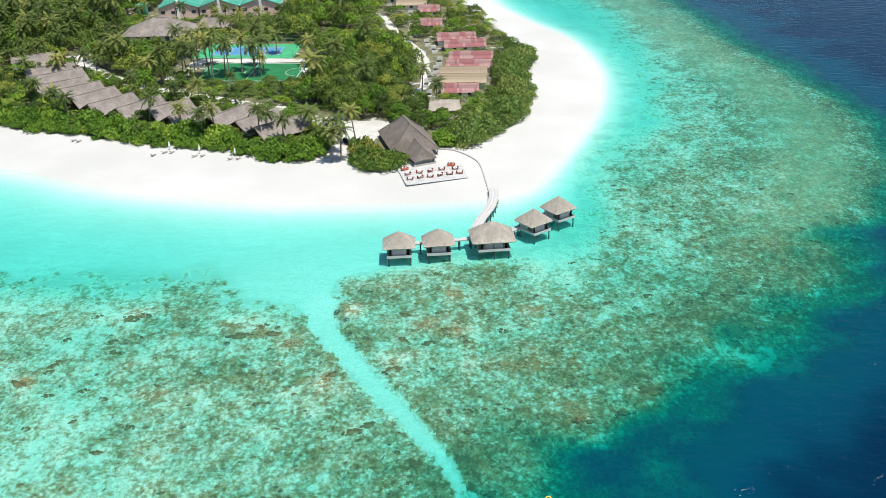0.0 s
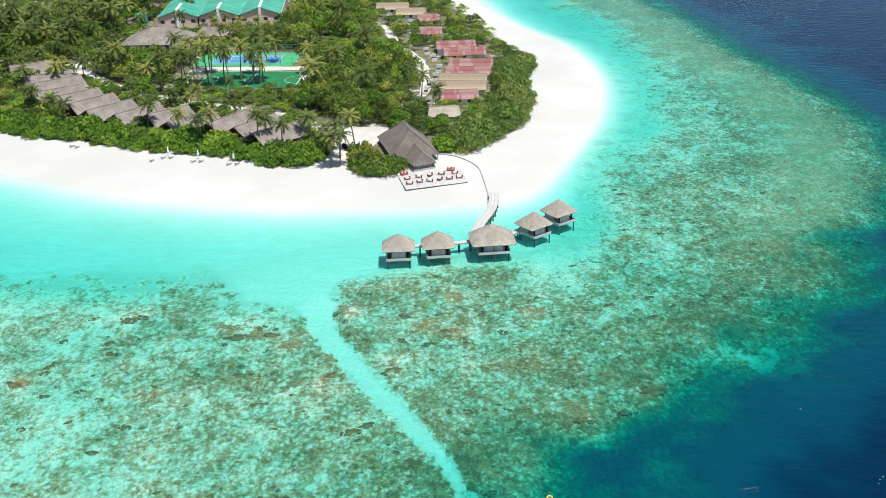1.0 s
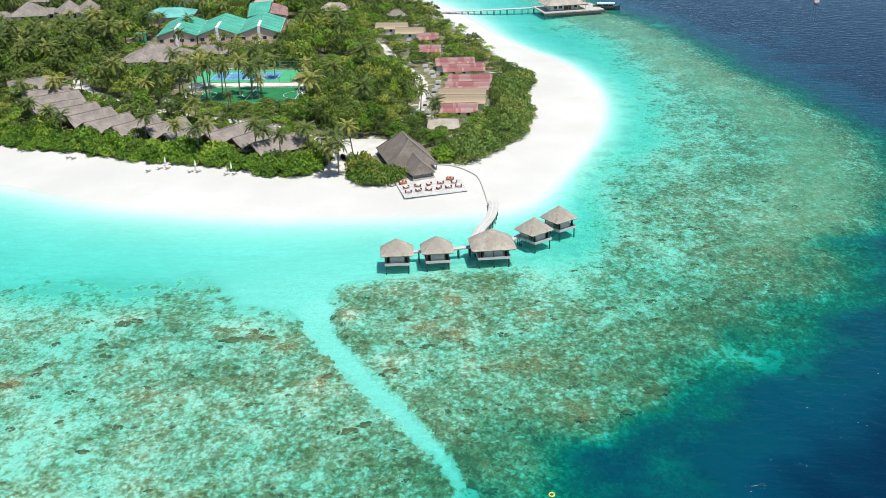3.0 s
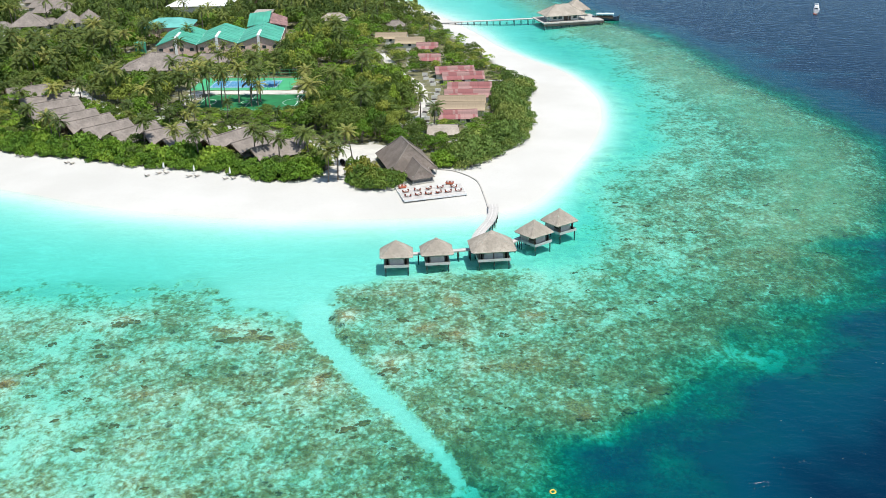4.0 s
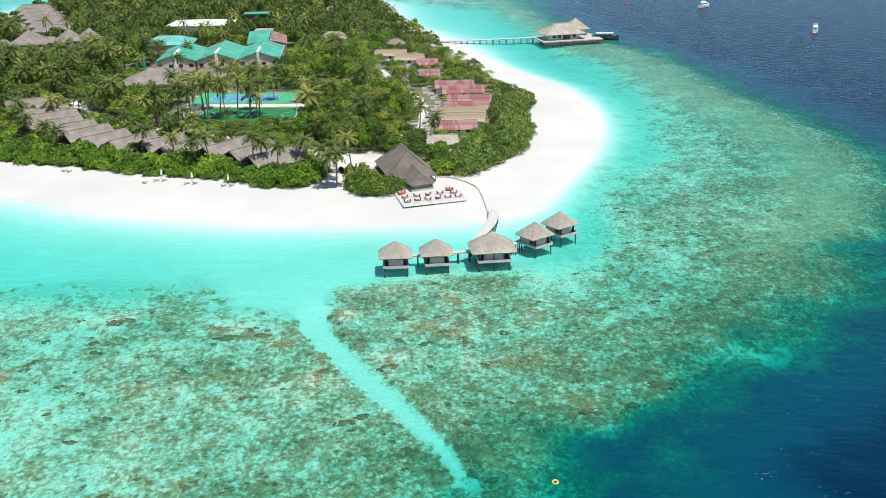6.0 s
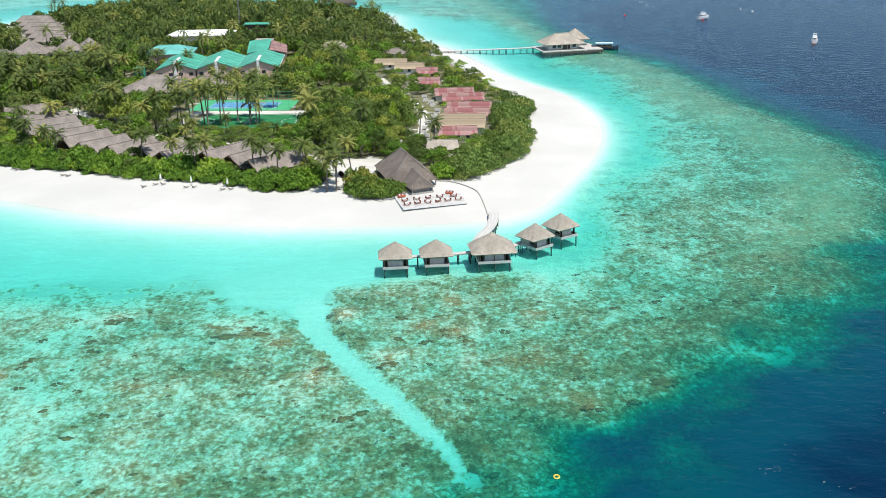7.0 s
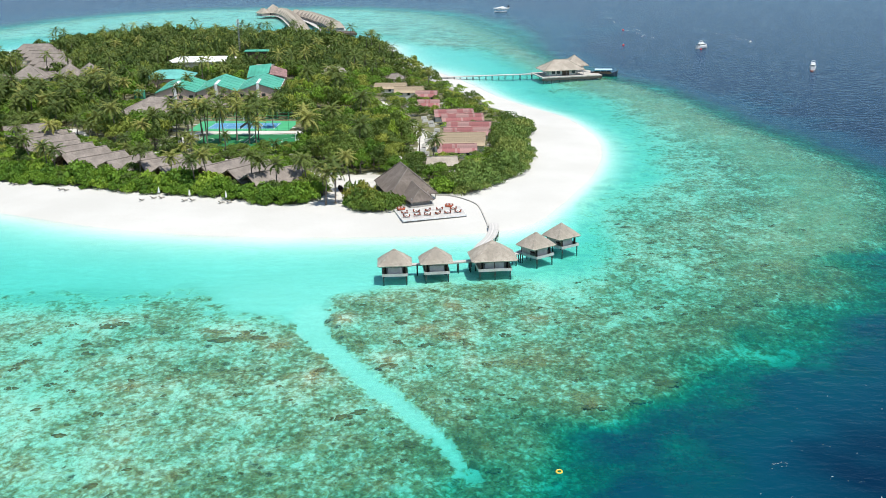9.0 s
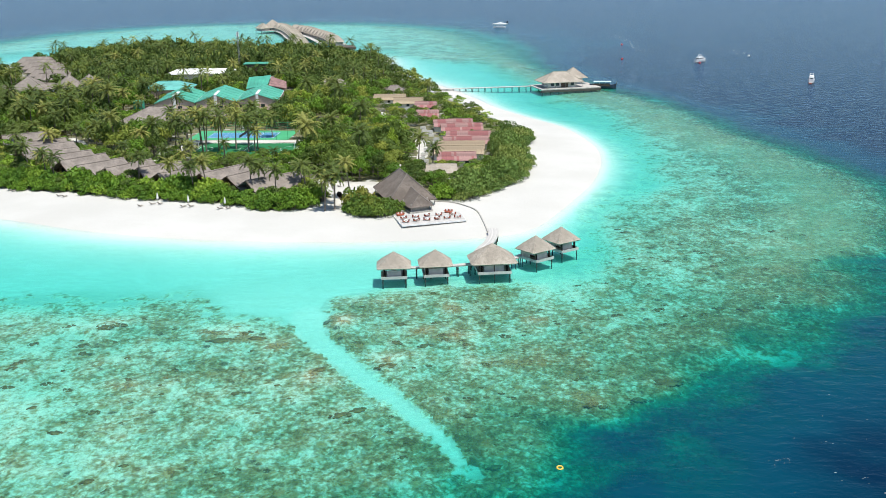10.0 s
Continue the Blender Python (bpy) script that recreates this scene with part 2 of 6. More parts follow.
PINKROOF = plain("faded_red_roof_sheet", (0.29, 0.105, 0.10), 0.6, 0.30, 0.5, 3)
PALEROOF = plain("bleached_pink_roof_sheet", (0.33, 0.19, 0.17), 0.65, 0.30, 0.6, 3)
TANROOF = plain("tan_palm_mat_roof", (0.38, 0.30, 0.20), 0.85, 0.20, 0.35, 5)
CONCRETE = plain("grey_concrete", (0.40, 0.36, 0.31), 0.85, 0.16)
COURT_GREEN = plain("dark_green_turf", (0.015, 0.17, 0.055), 0.9, 0.14, 0.2, 6)
COURT_LIGHT = plain("light_green_court", (0.06, 0.36, 0.16), 0.7, 0.08, 0.2, 6)
COURT_BLUE = plain("blue_court", (0.08, 0.25, 0.42), 0.65, 0.08, 0.2, 6)
POOL = plain("turquoise_pool_water", (0.08, 0.58, 0.55), 0.08, 0.06, 0.4, 2, spec=0.6)
BARK = plain("grey_bark", (0.23, 0.19, 0.15), 0.9, 0.3, 1.2, 8, stretch=(1, 1, 4), relief=0.5)
PATH_SAND = plain("raked_white_sand", (0.56, 0.535, 0.475), 0.95, 0.08, 0.3, 5)
CANOPY = plain("pale_blue_canvas", (0.50, 0.66, 0.76), 0.8, 0.08)
BUOY_RED = plain("red_buoy_plastic", (0.60, 0.05, 0.06), 0.4, 0.1)
HULL_DARK = plain("dark_blue_hull", (0.03, 0.05, 0.08), 0.4, 0.1)
YELLOW = plain("yellow_float", (0.75, 0.48, 0.06), 0.5, 0.1)
STEEL = plain("galvanised_steel", (0.35, 0.35, 0.36), 0.45, 0.15, metal=0.6)
CORAL_ROCK = plain("brown_coral_rock", (0.33, 0.175, 0.07), 0.95, 0.5, 0.8, 3, relief=0.8)
LEAF = foliage("broad_leaves", (0.044, 0.088, 0.022), (0.205, 0.290, 0.056), (0.35, 0.38, 0.068))
LEAF_FAR = foliage("far_broad_leaves", (0.046, 0.085, 0.023), (0.15, 0.215, 0.046), (0.24, 0.275, 0.058))
LEAF_SHRUB = foliage("beach_cabbage_leaves", (0.068, 0.155, 0.022), (0.215, 0.365, 0.04), (0.32, 0.44, 0.055))
LEAF_GREY = foliage("grey_green_leaves", (0.075, 0.145, 0.034), (0.205, 0.305, 0.070), (0.29, 0.33, 0.085))
LEAF_PALM = foliage("palm_fronds", (0.050, 0.088, 0.024), (0.17, 0.215, 0.050), (0.38, 0.36, 0.10))
LEAF_WARM = foliage("sunburnt_leaves", (0.075, 0.15, 0.028), (0.20, 0.30, 0.05), (0.36, 0.32, 0.065))


# ---- mesh helpers ----
def part(name, bm, material, parent=None, label=""):
    """Links a bmesh as one mesh object under a thing or a part."""
    me = bpy.data.meshes.new(name)
    bm.to_mesh(me)
    bm.free()
    me.materials.append(material)
    ob = new(name, me)
    ob.parent = parent
    return tagged(ob, label)


def sheet(name, verts, faces, material, parent=None, label=""):
    me = bpy.data.meshes.new(name)
    me.from_pydata([tuple(map(float, v)) for v in verts], [], [tuple(map(int, q)) for q in faces])
    me.materials.append(material)
    ob = new(name, me)
    ob.parent = parent
    return tagged(ob, label)


def again(name, source, m, parent):
    """One more object on the mesh of source, at the pose m."""
    ob = new(name, source.data)
    ob.parent = parent
    ob.matrix_basis = m
    return ob


def thing(name, m, label, category, group="", kind=""):
    ob = new(name)
    ob.empty_display_size = 0.3
    ob.matrix_world = m
    return tagged(ob, label, category, group, kind)


def box(bm, x0, y0, z0, x1, y1, z1, bevel=0.0):
    r = bmesh.ops.create_cube(bm, size=1.0, matrix=Matrix.LocRotScale(
        ((x0 + x1) / 2, (y0 + y1) / 2, (z0 + z1) / 2), None, (abs(x1 - x0), abs(y1 - y0), abs(z1 - z0))))
    if bevel:
        edges = list({e for v in r["verts"] for e in v.link_edges})
        bmesh.ops.bevel(bm, geom=edges, offset=bevel, segments=1, affect="EDGES")
    return bm


def boxes(*rows, bevel=0.0):
    bm = bmesh.new()
    for r in rows:
        box(bm, *r, bevel=bevel)
    return bm


def rod(a, b, r0, r1=None, sides=8, bm=None):
    bm = bm or bmesh.new()
    a, b = Vector(a), Vector(b)
    d = b - a
    m = Matrix.Translation((a + b) / 2) @ d.to_track_quat("Z", "Y").to_matrix().to_4x4()
    bmesh.ops.create_cone(bm, cap_ends=True, segments=sides, radius1=r0, radius2=r0 if r1 is None else r1, depth=d.length, matrix=m)
    return bm


def quad_skin(bm, pts, thick=0.0):
    """A face from points, with thickness downwards."""
    vs = [bm.verts.new(p) for p in pts]
    bm.faces.new(vs)
    if thick:
        lo = [bm.verts.new((p[0], p[1], p[2] - thick)) for p in pts]
        bm.faces.new(lo[::-1])
        k = len(vs)
        for i in range(k):
            j = (i + 1) % k
            bm.faces.new((vs[i], lo[i], lo[j], vs[j]))
    return bm


def thatch_slope(bm, low_a, low_b, top_b, top_a, courses=7, thick=0.16, sag=0.0, seed=0):
    """One roof slope of overlapping thatch courses, each a little proud of the one above."""
    rng = random.Random(seed)
    la, lb, tb, ta = (Vector(p) for p in (low_a, low_b, top_b, top_a))
    nrm = (lb - la).cross(ta - la)
    if nrm.length < 1e-6:
        nrm = (lb - la).cross(tb - la)
    nrm.normalize()
    if nrm.z < 0:
        nrm = -nrm
    cols = max(2, int((lb - la).length / 0.9))
    lift = min(0.016, thick * 0.4)
    up_dir = (ta - la).normalized() if (ta - la).length > (tb - lb).length else (tb - lb).normalized()

    def row(t, up, ragged):
        a, b = la.lerp(ta, t), lb.lerp(tb, t)
        drop = Vector((0, 0, -sag * math.sin(math.pi * t)))
        return [bm.verts.new(a.lerp(b, i / cols) + nrm * up + drop + up_dir * (rng.uniform(-0.05, 0.05) if ragged else 0.0)) for i in range(cols + 1)]

    strips = [row(0.0, lift - thick, False)]
    for c in range(courses):
        strips.append(row(c / courses, lift, True))
        strips.append(row((c + 1) / courses, 0.0, False))
    for p, q in zip(strips[:-1], strips[1:]):
        for i in range(cols):
            if (q[i].co - q[i + 1].co).length > 1e-4:
                bm.faces.new((p[i], p[i + 1], q[i + 1], q[i]))
            else:
                bm.faces.new((p[i], p[i + 1], q[i]))
    return bm


def spline(points, closed=True, steps=8):
    """A smooth outline through a few corners."""
    p = [np.array(q, float) for q in points]
    k, out = len(p), []
    for i in range(k if closed else k - 1):
        a, b, c, d = (p[(i + j) % k] if closed else p[min(max(i + j, 0), k - 1)] for j in (-1, 0, 1, 2))
        for s in np.linspace(0, 1, steps, endpoint=False):
            out.append(0.5 * (2 * b + (c - a) * s + (2 * a - 5 * b + 4 * c - d) * s ** 2 + (3 * b - a - 3 * c + d) * s ** 3))
    if not closed:
        out.append(p[-1])
    return np.array(out)


def line_distance(x, y, line, closed):
    best = np.full(x.shape, 1e9)
    k = len(line)
    for i in range(k if closed else k - 1):
        a, b = line[i], line[(i + 1) % k]
        d = b - a
        s = np.clip(((x - a[0]) * d[0] + (y - a[1]) * d[1]) / (d @ d + 1e-9), 0, 1)
        best = np.minimum(best, (x - a[0] - s * d[0]) ** 2 + (y - a[1] - s * d[1]) ** 2)
    return np.sqrt(best)


def inside(x, y, line):
    hit = np.zeros(x.shape, bool)
    k = len(line)
    for i in range(k):
        (ax, ay), (bx, by) = line[i], line[(i + 1) % k]
        if ay != by:
            hit ^= ((ay > y) != (by > y)) & (x < (bx - ax) * (y - ay) / (by - ay) + ax)
    return hit


def signed(x, y, line):
    """Distance to a closed outline, positive inside."""
    d = line_distance(x, y, line, True)
    return np.where(inside(x, y, line), d, -d)


def step(v, a, b):
    s = np.clip((v - a) / (b - a), 0, 1)
    return s * s * (3 - 2 * s)


_lattice = np.random.RandomState(5).rand(64, 64)


def rough(x, y, size):
    """Smooth value noise in 0..1 on a lattice of that many metres."""
    u, w = x / size, y / size
    i, j = np.floor(u).astype(int), np.floor(w).astype(int)
    s, t = u - i, w - j
    s, t = s * s * (3 - 2 * s), t * t * (3 - 2 * t)
    g = lambda a, b: _lattice[a % 64, b % 64]
    return (g(i, j) * (1 - s) + g(i + 1, j) * s) * (1 - t) + (g(i, j + 1) * (1 - s) + g(i + 1, j + 1) * s) * t


# ---- the island, its lagoon and reef ----
SHORE = spline([(-200, 308), (-150, 281), (-114, 265.5), (-84, 250), (-54, 241), (-26, 238), (0, 238.5), (14, 241.5), (22, 248.7),
                (28.4, 262), (35.5, 279.5), (42.5, 299), (48.8, 327), (50.6, 356), (45, 393), (33.4, 420), (22, 449), (13, 482),
                (-1, 524), (-18.7, 567), (-27, 610), (-33, 657), (-55, 690), (-100, 715), (-150, 740), (-195, 740), (-235, 710),
                (-258, 668), (-270, 590), (-262, 480), (-240, 380)])
GREEN = spline([(-190, 328), (-131, 298), (-106.6, 288), (-81, 278), (-57, 270.5), (-46.5, 263.5), (-37, 262.5), (-32, 268), (-28, 263),
                (-20.5, 255.5), (-13.5, 257), (-8, 268), (2, 272), (8.8, 273), (15.5, 285), (22.6, 297), (27, 319), (26, 342), (30.5, 360),
                (28.5, 378), (22.5, 407), (14, 440), (2, 480), (-11, 522), (-26, 580), (-39, 640), (-65, 672), (-110, 695),
                (-160, 715), (-195, 718), (-225, 690), (-245, 650), (-255, 590), (-248, 480), (-225, 380)])
LAGOON = spline([(-330, 300), (-200, 235), (-130, 206), (-93.5, 198), (-81, 195), (-63, 193), (-52, 194), (-42, 187), (-33, 187), (-28, 184),
                 (-24, 188), (-22.7, 196), (-20.6, 199), (-11, 204), (0.6, 207), (12.5, 210), (23, 219), (31, 240), (37, 254),
                 (42.6, 274), (53, 287), (61, 300), (63, 318), (63.5, 359), (61, 399), (51, 446), (43, 492), (34.5, 560), (19, 618),
                 (-7.5, 654), (-32, 690), (-60, 740), (-110, 790), (-190, 800), (-280, 740), (-320, 640), (-340, 480)])
OUTER = spline([(-300, 50), (-60, 92), (-10, 112), (5, 121), (17, 130), (28, 139), (41, 153), (50, 162), (60, 174), (69, 185),
                (78, 194.5), (89, 210), (103, 235), (113, 266), (119, 304), (113, 343), (105, 383), (97, 441), (81, 497), (66, 545),
                (52.5, 598), (48, 663), (35, 766), (0, 898), (-72, 982), (-161, 1002), (-232, 996), (-304, 929), (-339, 834),
                (-380, 700), (-400, 500), (-390, 250), (-350, 90)])
CHANNEL = spline([(-25.5, 188), (-24, 179), (-17.5, 165.5), (-9.5, 151.5), (-5, 143.5), (-1.3, 136.5), (2, 128), (5, 120)], False)

# brown coral mats on the reef flat: centre and half widths
MATS = [(16, 184.1, 3.6, 3.2), (2.5, 190, 3.0, 3.4), (2, 176.1, 2.8, 2.2), (-4.8, 178.9, 2.2, 2.0), (-11, 165, 3.4, 2.6), (-10.7, 194.5, 3.5, 1.6),
        (-61.6, 185.8, 3.6, 2.6), (-41, 180.5, 5.5, 3.2), (-36, 176, 3.0, 3.0), (-57.5, 165.5, 2.4, 1.6), (-49.9, 155.6, 2.2, 1.4), (-19, 184.5, 2.6, 3.6),
        (-75, 160, 2.6, 3.2), (-22, 160, 1.6, 6.0), (-16.4, 143.6, 0.9, 0.9), (-30, 172, 3.0, 2.4), (34.5, 154.8, 2.8, 2.2), (41.1, 158.3, 1.8, 1.5), (28.5, 148.3, 1.8, 1.5), (21, 146, 2.4, 1.5), (10, 163, 8.0, 3.0), (20, 150, 6.0, 2.6)]


def survey(x, y):
    """Height of the sea bed sheet, depth of the water, reef cover and woodland cover."""
    sh, ou, la = signed(x, y, SHORE), signed(x, y, OUTER), signed(x, y, LAGOON)
    ch = line_distance(x, y, CHANNEL, False)
    half = np.interp(y, [120, 137, 150, 178, 190], [0.8, 1.4, 1.9, 2.7, 3.6])
    wob = 3.2 * (rough(x, y, 7.0) - 0.5) + 1.8 * (rough(x + 40, y, 2.6) - 0.5)
    plume = 11 * (rough(x + 21, y + 2, 24.0) - 0.5) + 10 * (rough(x, y + 31, 10.3) - 0.5) + 6 * (rough(y, x, 4.7) - 0.5) + 2.5 * (rough(y + 3, x, 2.3) - 0.5)
    wide = 14 * (rough(x + 9, y + 5, 30.0) - 0.5)
    far = step(y, 250, 420)
    left = step(-x, 25, 60)
    reef = step(-(la - 9.0 * step(x, 24, 40) * step(y, 225, 262) + 9.0 * (rough(x + 3, y + 17, 12.0) - 0.5) * step(x, 24, 40) + wob + wide * (0.35 * left + far)), -3.0 - 14.0 * left - 4 * far, 4.0 + 11.0 * left + 13 * step(x, 5, 30) + 14 * far)
    cut = step(half + 0.45 * wob * 0.5 - ch, -0.9, 0.7) * step(y, 121, 131)
    reef = reef * (1 - cut) * step(ou + 0.8 * plume, -17, -5)
    reef = reef * (1 - 0.7 * step(0.4 * rough(x + 60, y + 13, 9.0) + 0.55 * rough(x, y + 7, 3.4) + 0.4 * rough(y, x, 1.5), 0.74, 0.95) * step(ou, 11, 2) * step(-y, -225, -195))
    growth = 0.355 + 0.08 * step(x, -25, 20) + 0.07 * step(x, 45, 75) * step(-y, -250, -190) + 0.16 * step(-ou, -34, -4) - 0.10 * step(-x, 45, 75) + 0.16 * step(-ch, -7, -2) - 0.16 * np.exp(-((x - 24) / 13) ** 2 - ((y - 203) / 13) ** 2)
    growth = growth - 0.17 * step(la, -36, 4) * step(x, 14, 34)
    growth = growth + 0.34 * (1 - reef) * step(-x, 12, 32)
    reef = reef * (1 - 0.2 * step(y, 560, 740))
    mats = sum(np.exp(-((x - cx) / rx) ** 2 - ((y - cy) / ry) ** 2) for cx, cy, rx, ry in MATS) * 0.62
    lumps = (rough(x, y, 3.1) - 0.5) * 0.5 + (rough(x + 7, y + 3, 1.4) - 0.5) * 0.35
    beach = 1.35 * (1 - np.exp(-np.maximum(sh, 0) / 11.0))
    deep_in = 1.42 * (1 - np.exp(np.minimum(sh, 0) / (17.0 - 9.5 * step(x, 8, 34))))
    deep_in = deep_in * (1 + 0.18 * step(x, 18, 50) * step(-sh, 3, 14))
    deep_in = deep_in - 0.38 * step(x, -75, -34) * step(-y, -226, -192)
    over = step(reef, 0.3, 1.0)
    crest = step(-ou, -36, -20) * step(ou, 3, 12) * step(y, 195, 245)
    flat = deep_in * (1 - over) + over * (0.76 + 0.20 * step(x, -15, 45) + 0.25 * (rough(x, y, 22.0) - 0.5) - 0.6 * lumps) - cut * 0.12 - 0.14 * crest - 0.34 * np.minimum(1.3 * mats, 1) + 0.18 * step(-ou, -30, -6) * step(-y, -205, -170)
    fall = (1 + 0.8 * step(y, 195, 255) - 1.35 * step(y, 540, 760)) * -(ou + 1.5 - 4.5 * step(x, 52, 78) * step(-y, -265, -215) + plume * (1 - 0.7 * step(y, 200, 270)) - 4.0 * step(-y, -150, -128))
    edge = np.interp(fall, [-12, -4, 2, 6, 10, 16, 26, 45, 90, 200], [0, 0.3, 1.5, 3.2, 5.6, 9.4, 16, 28, 43, 50])
    edge = edge * (1 - 0.75 * np.minimum(1.5 * mats, 1))
    edge = edge * (1 + step(edge, 1.5, 5) * (0.8 * (rough(x + 11, y + 70, 15.0) - 0.5) + 0.5 * (rough(y, x + 5, 6.0) - 0.5)))
    full = np.where(sh > 0, beach, -flat) - np.minimum(edge, 45)
    z = np.where(full < -1.9, -1.9 + (full + 1.9) * 0.05, full)
    gr = signed(x, y, GREEN)
    return z, np.maximum(-full, 0), reef, growth, mats, crest, step(gr + 1.6 * (rough(x, y, 4.0) - 0.5), 2.0, 4.5)


def spread(*runs):
    """Grid lines: (start, end, spacing) runs, joined."""
    v = [np.arange(a, b, s) for a, b, s in runs]
    return np.concatenate(v + [[runs[-1][1]]])


def grid_mesh(name, xs, ys, z, material, layers, keep=None):
    nx, ny = len(xs), len(ys)
    gx, gy = np.meshgrid(xs, ys)
    idx = np.arange(nx * ny).reshape(ny, nx)
    q = np.stack([idx[:-1, :-1], idx[:-1, 1:], idx[1:, 1:], idx[1:, :-1]], -1).reshape(-1, 4)
    if keep is not None:
        q = q[keep.ravel()[q].any(1)]
    me = bpy.data.meshes.new(name)
    me.from_pydata(np.stack([gx.ravel(), gy.ravel(), z.ravel()], 1).tolist(), [], q.tolist())
    for key, val in layers.items():
        me.attributes.new(key, "FLOAT", "POINT").data.foreach_set("value", val.ravel().astype(np.float32))
    me.polygons.foreach_set("use_smooth", np.ones(len(me.polygons), bool))
    me.materials.append(material)
    return new(name, me)


def build_ground():
    xs = spread((-4600, -600, 400), (-600, -330, 30), (-330, -105, 5), (-105, 128, 1.05), (128, 330, 6), (330, 4600, 427))
    ys = spread((-4400, -200, 420), (-200, 100, 15), (100, 290, 1.05), (290, 460, 1.7), (460, 1040, 5), (1040, 1400, 30), (1400, 4700, 330))
    gx, gy = np.meshgrid(xs, ys)
    z, deep, reef, growth, mats, crest, inland = survey(gx, gy)
    tagged(grid_mesh("ground", xs, ys, z, GROUND, {"reef": reef, "growth": growth, "mats": mats, "crest": crest, "inland": inland}),
           "white coral sand island with shallow reef falling to deep sea", "ground", kind="structure")
    kept = (xs, ys, z, reef, deep)
    xs = spread((-4600, -600, 400), (-600, -330, 30), (-330, -105, 6), (-105, 128, 1.4), (128, 330, 6), (330, 4600, 427))
    ys = spread((-4400, -200, 420), (-200, 100, 15), (100, 250, 1.4), (250, 460, 3), (460, 1040, 6), (1040, 1400, 30), (1400, 4700, 330))
    gx, gy = np.meshgrid(xs, ys)
    z, depth, *_ = survey(gx, gy)
    tagged(grid_mesh("water", xs, ys, np.zeros(gx.shape), WATER, {"depth": depth}, z < 0.12),
           "clear turquoise lagoon water turning dark blue offshore", "sea", kind="structure")
    return kept


SURFACE = build_ground()


def ground_at(x, y, layer=0):
    """Height of the ground sheet at a place, or its reef cover."""
    xs, ys, *val = SURFACE
    i = min(max(int(np.searchsorted(xs, x)) - 1, 0), len(xs) - 2)
    j = min(max(int(np.searchsorted(ys, y)) - 1, 0), len(ys) - 2)
    u, w = (x - xs[i]) / (xs[i + 1] - xs[i]), (y - ys[j]) / (ys[j + 1] - ys[j])
    z = val[layer]
    return float((z[j, i] * (1 - u) + z[j, i + 1] * u) * (1 - w) + (z[j + 1, i] * (1 - u) + z[j + 1, i + 1] * u) * w)


# ---- overwater pavilions ----
def hip_roof(parent, roof, w, d, eave, top, ridge=0.0, courses=7, thick=0.2, sag=0.12, seed=0, at=None, label=""):
    """Four thatched slopes and their hip rolls, as parts; ridge: half its length along x."""
    at = at or Matrix.Identity(4)
    x, y = w / 2, d / 2
    c = [(-x, -y, eave), (x, -y, eave), (x, y, eave), (-x, y, eave)]
    a, b = (-ridge, 0, top), (ridge, 0, top)
    for i, (p, q, s, t) in enumerate(((c[0], c[1], b, a), (c[1], c[2], b, b), (c[2], c[3], a, b), (c[3], c[0], a, a))):
        part("roof_slope", thatch_slope(bmesh.new(), p, q, s, t, courses, thick, sag, seed * 7 + i), roof, parent, label).matrix_basis = at
    for sx, sy in ((-1, -1), (1, -1), (1, 1), (-1, 1)):
        end, foot = Vector((ridge * sx, 0, top - 0.02)), Vector((x * sx * 0.985, y * sy * 0.985, eave + 0.02))
        part("hip_cap", rod(foot, end + Vector((0, 0, -0.05)), 0.12, 0.16, 6), roof, parent).matrix_basis = at
    if ridge:
        part("ridge_cap", rod((-ridge, 0, top + 0.03), (ridge, 0, top + 0.03), 0.2, 0.2, 7), roof, parent).matrix_basis = at
    else:
        part("roof_knob", rod((0, 0, top - 0.25), (0, 0, top + 0.2), 0.36, 0.10, 8), roof, parent).matrix_basis = at


def bell_roof(parent, roof, w, d, eave, top, seed):
    """Eight soft thatched slopes over a plan with cut corners, bulging a little."""
    x, y, c = w / 2, d / 2, min(w, d) * 0.06
    ring = [(-x + c, -y), (x - c, -y), (x, -y + c), (x, y - c), (x - c, y), (-x + c, y), (-x, y - c), (-x, -y + c)]
    for i in range(8):
        (ax, ay), (bx, by) = ring[i], ring[(i + 1) % 8]
        bm = thatch_slope(bmesh.new(), (ax, ay, eave), (bx, by, eave), (0, 0, top), (0, 0, top), 9, 0.26, -0.10, seed * 11 + i)
        part("roof_slope", bm, roof, parent)
    part("roof_knob", rod((0, 0, top - 0.22), (0, 0, top - 0.02), 0.46, 0.20, 10), roof, parent)


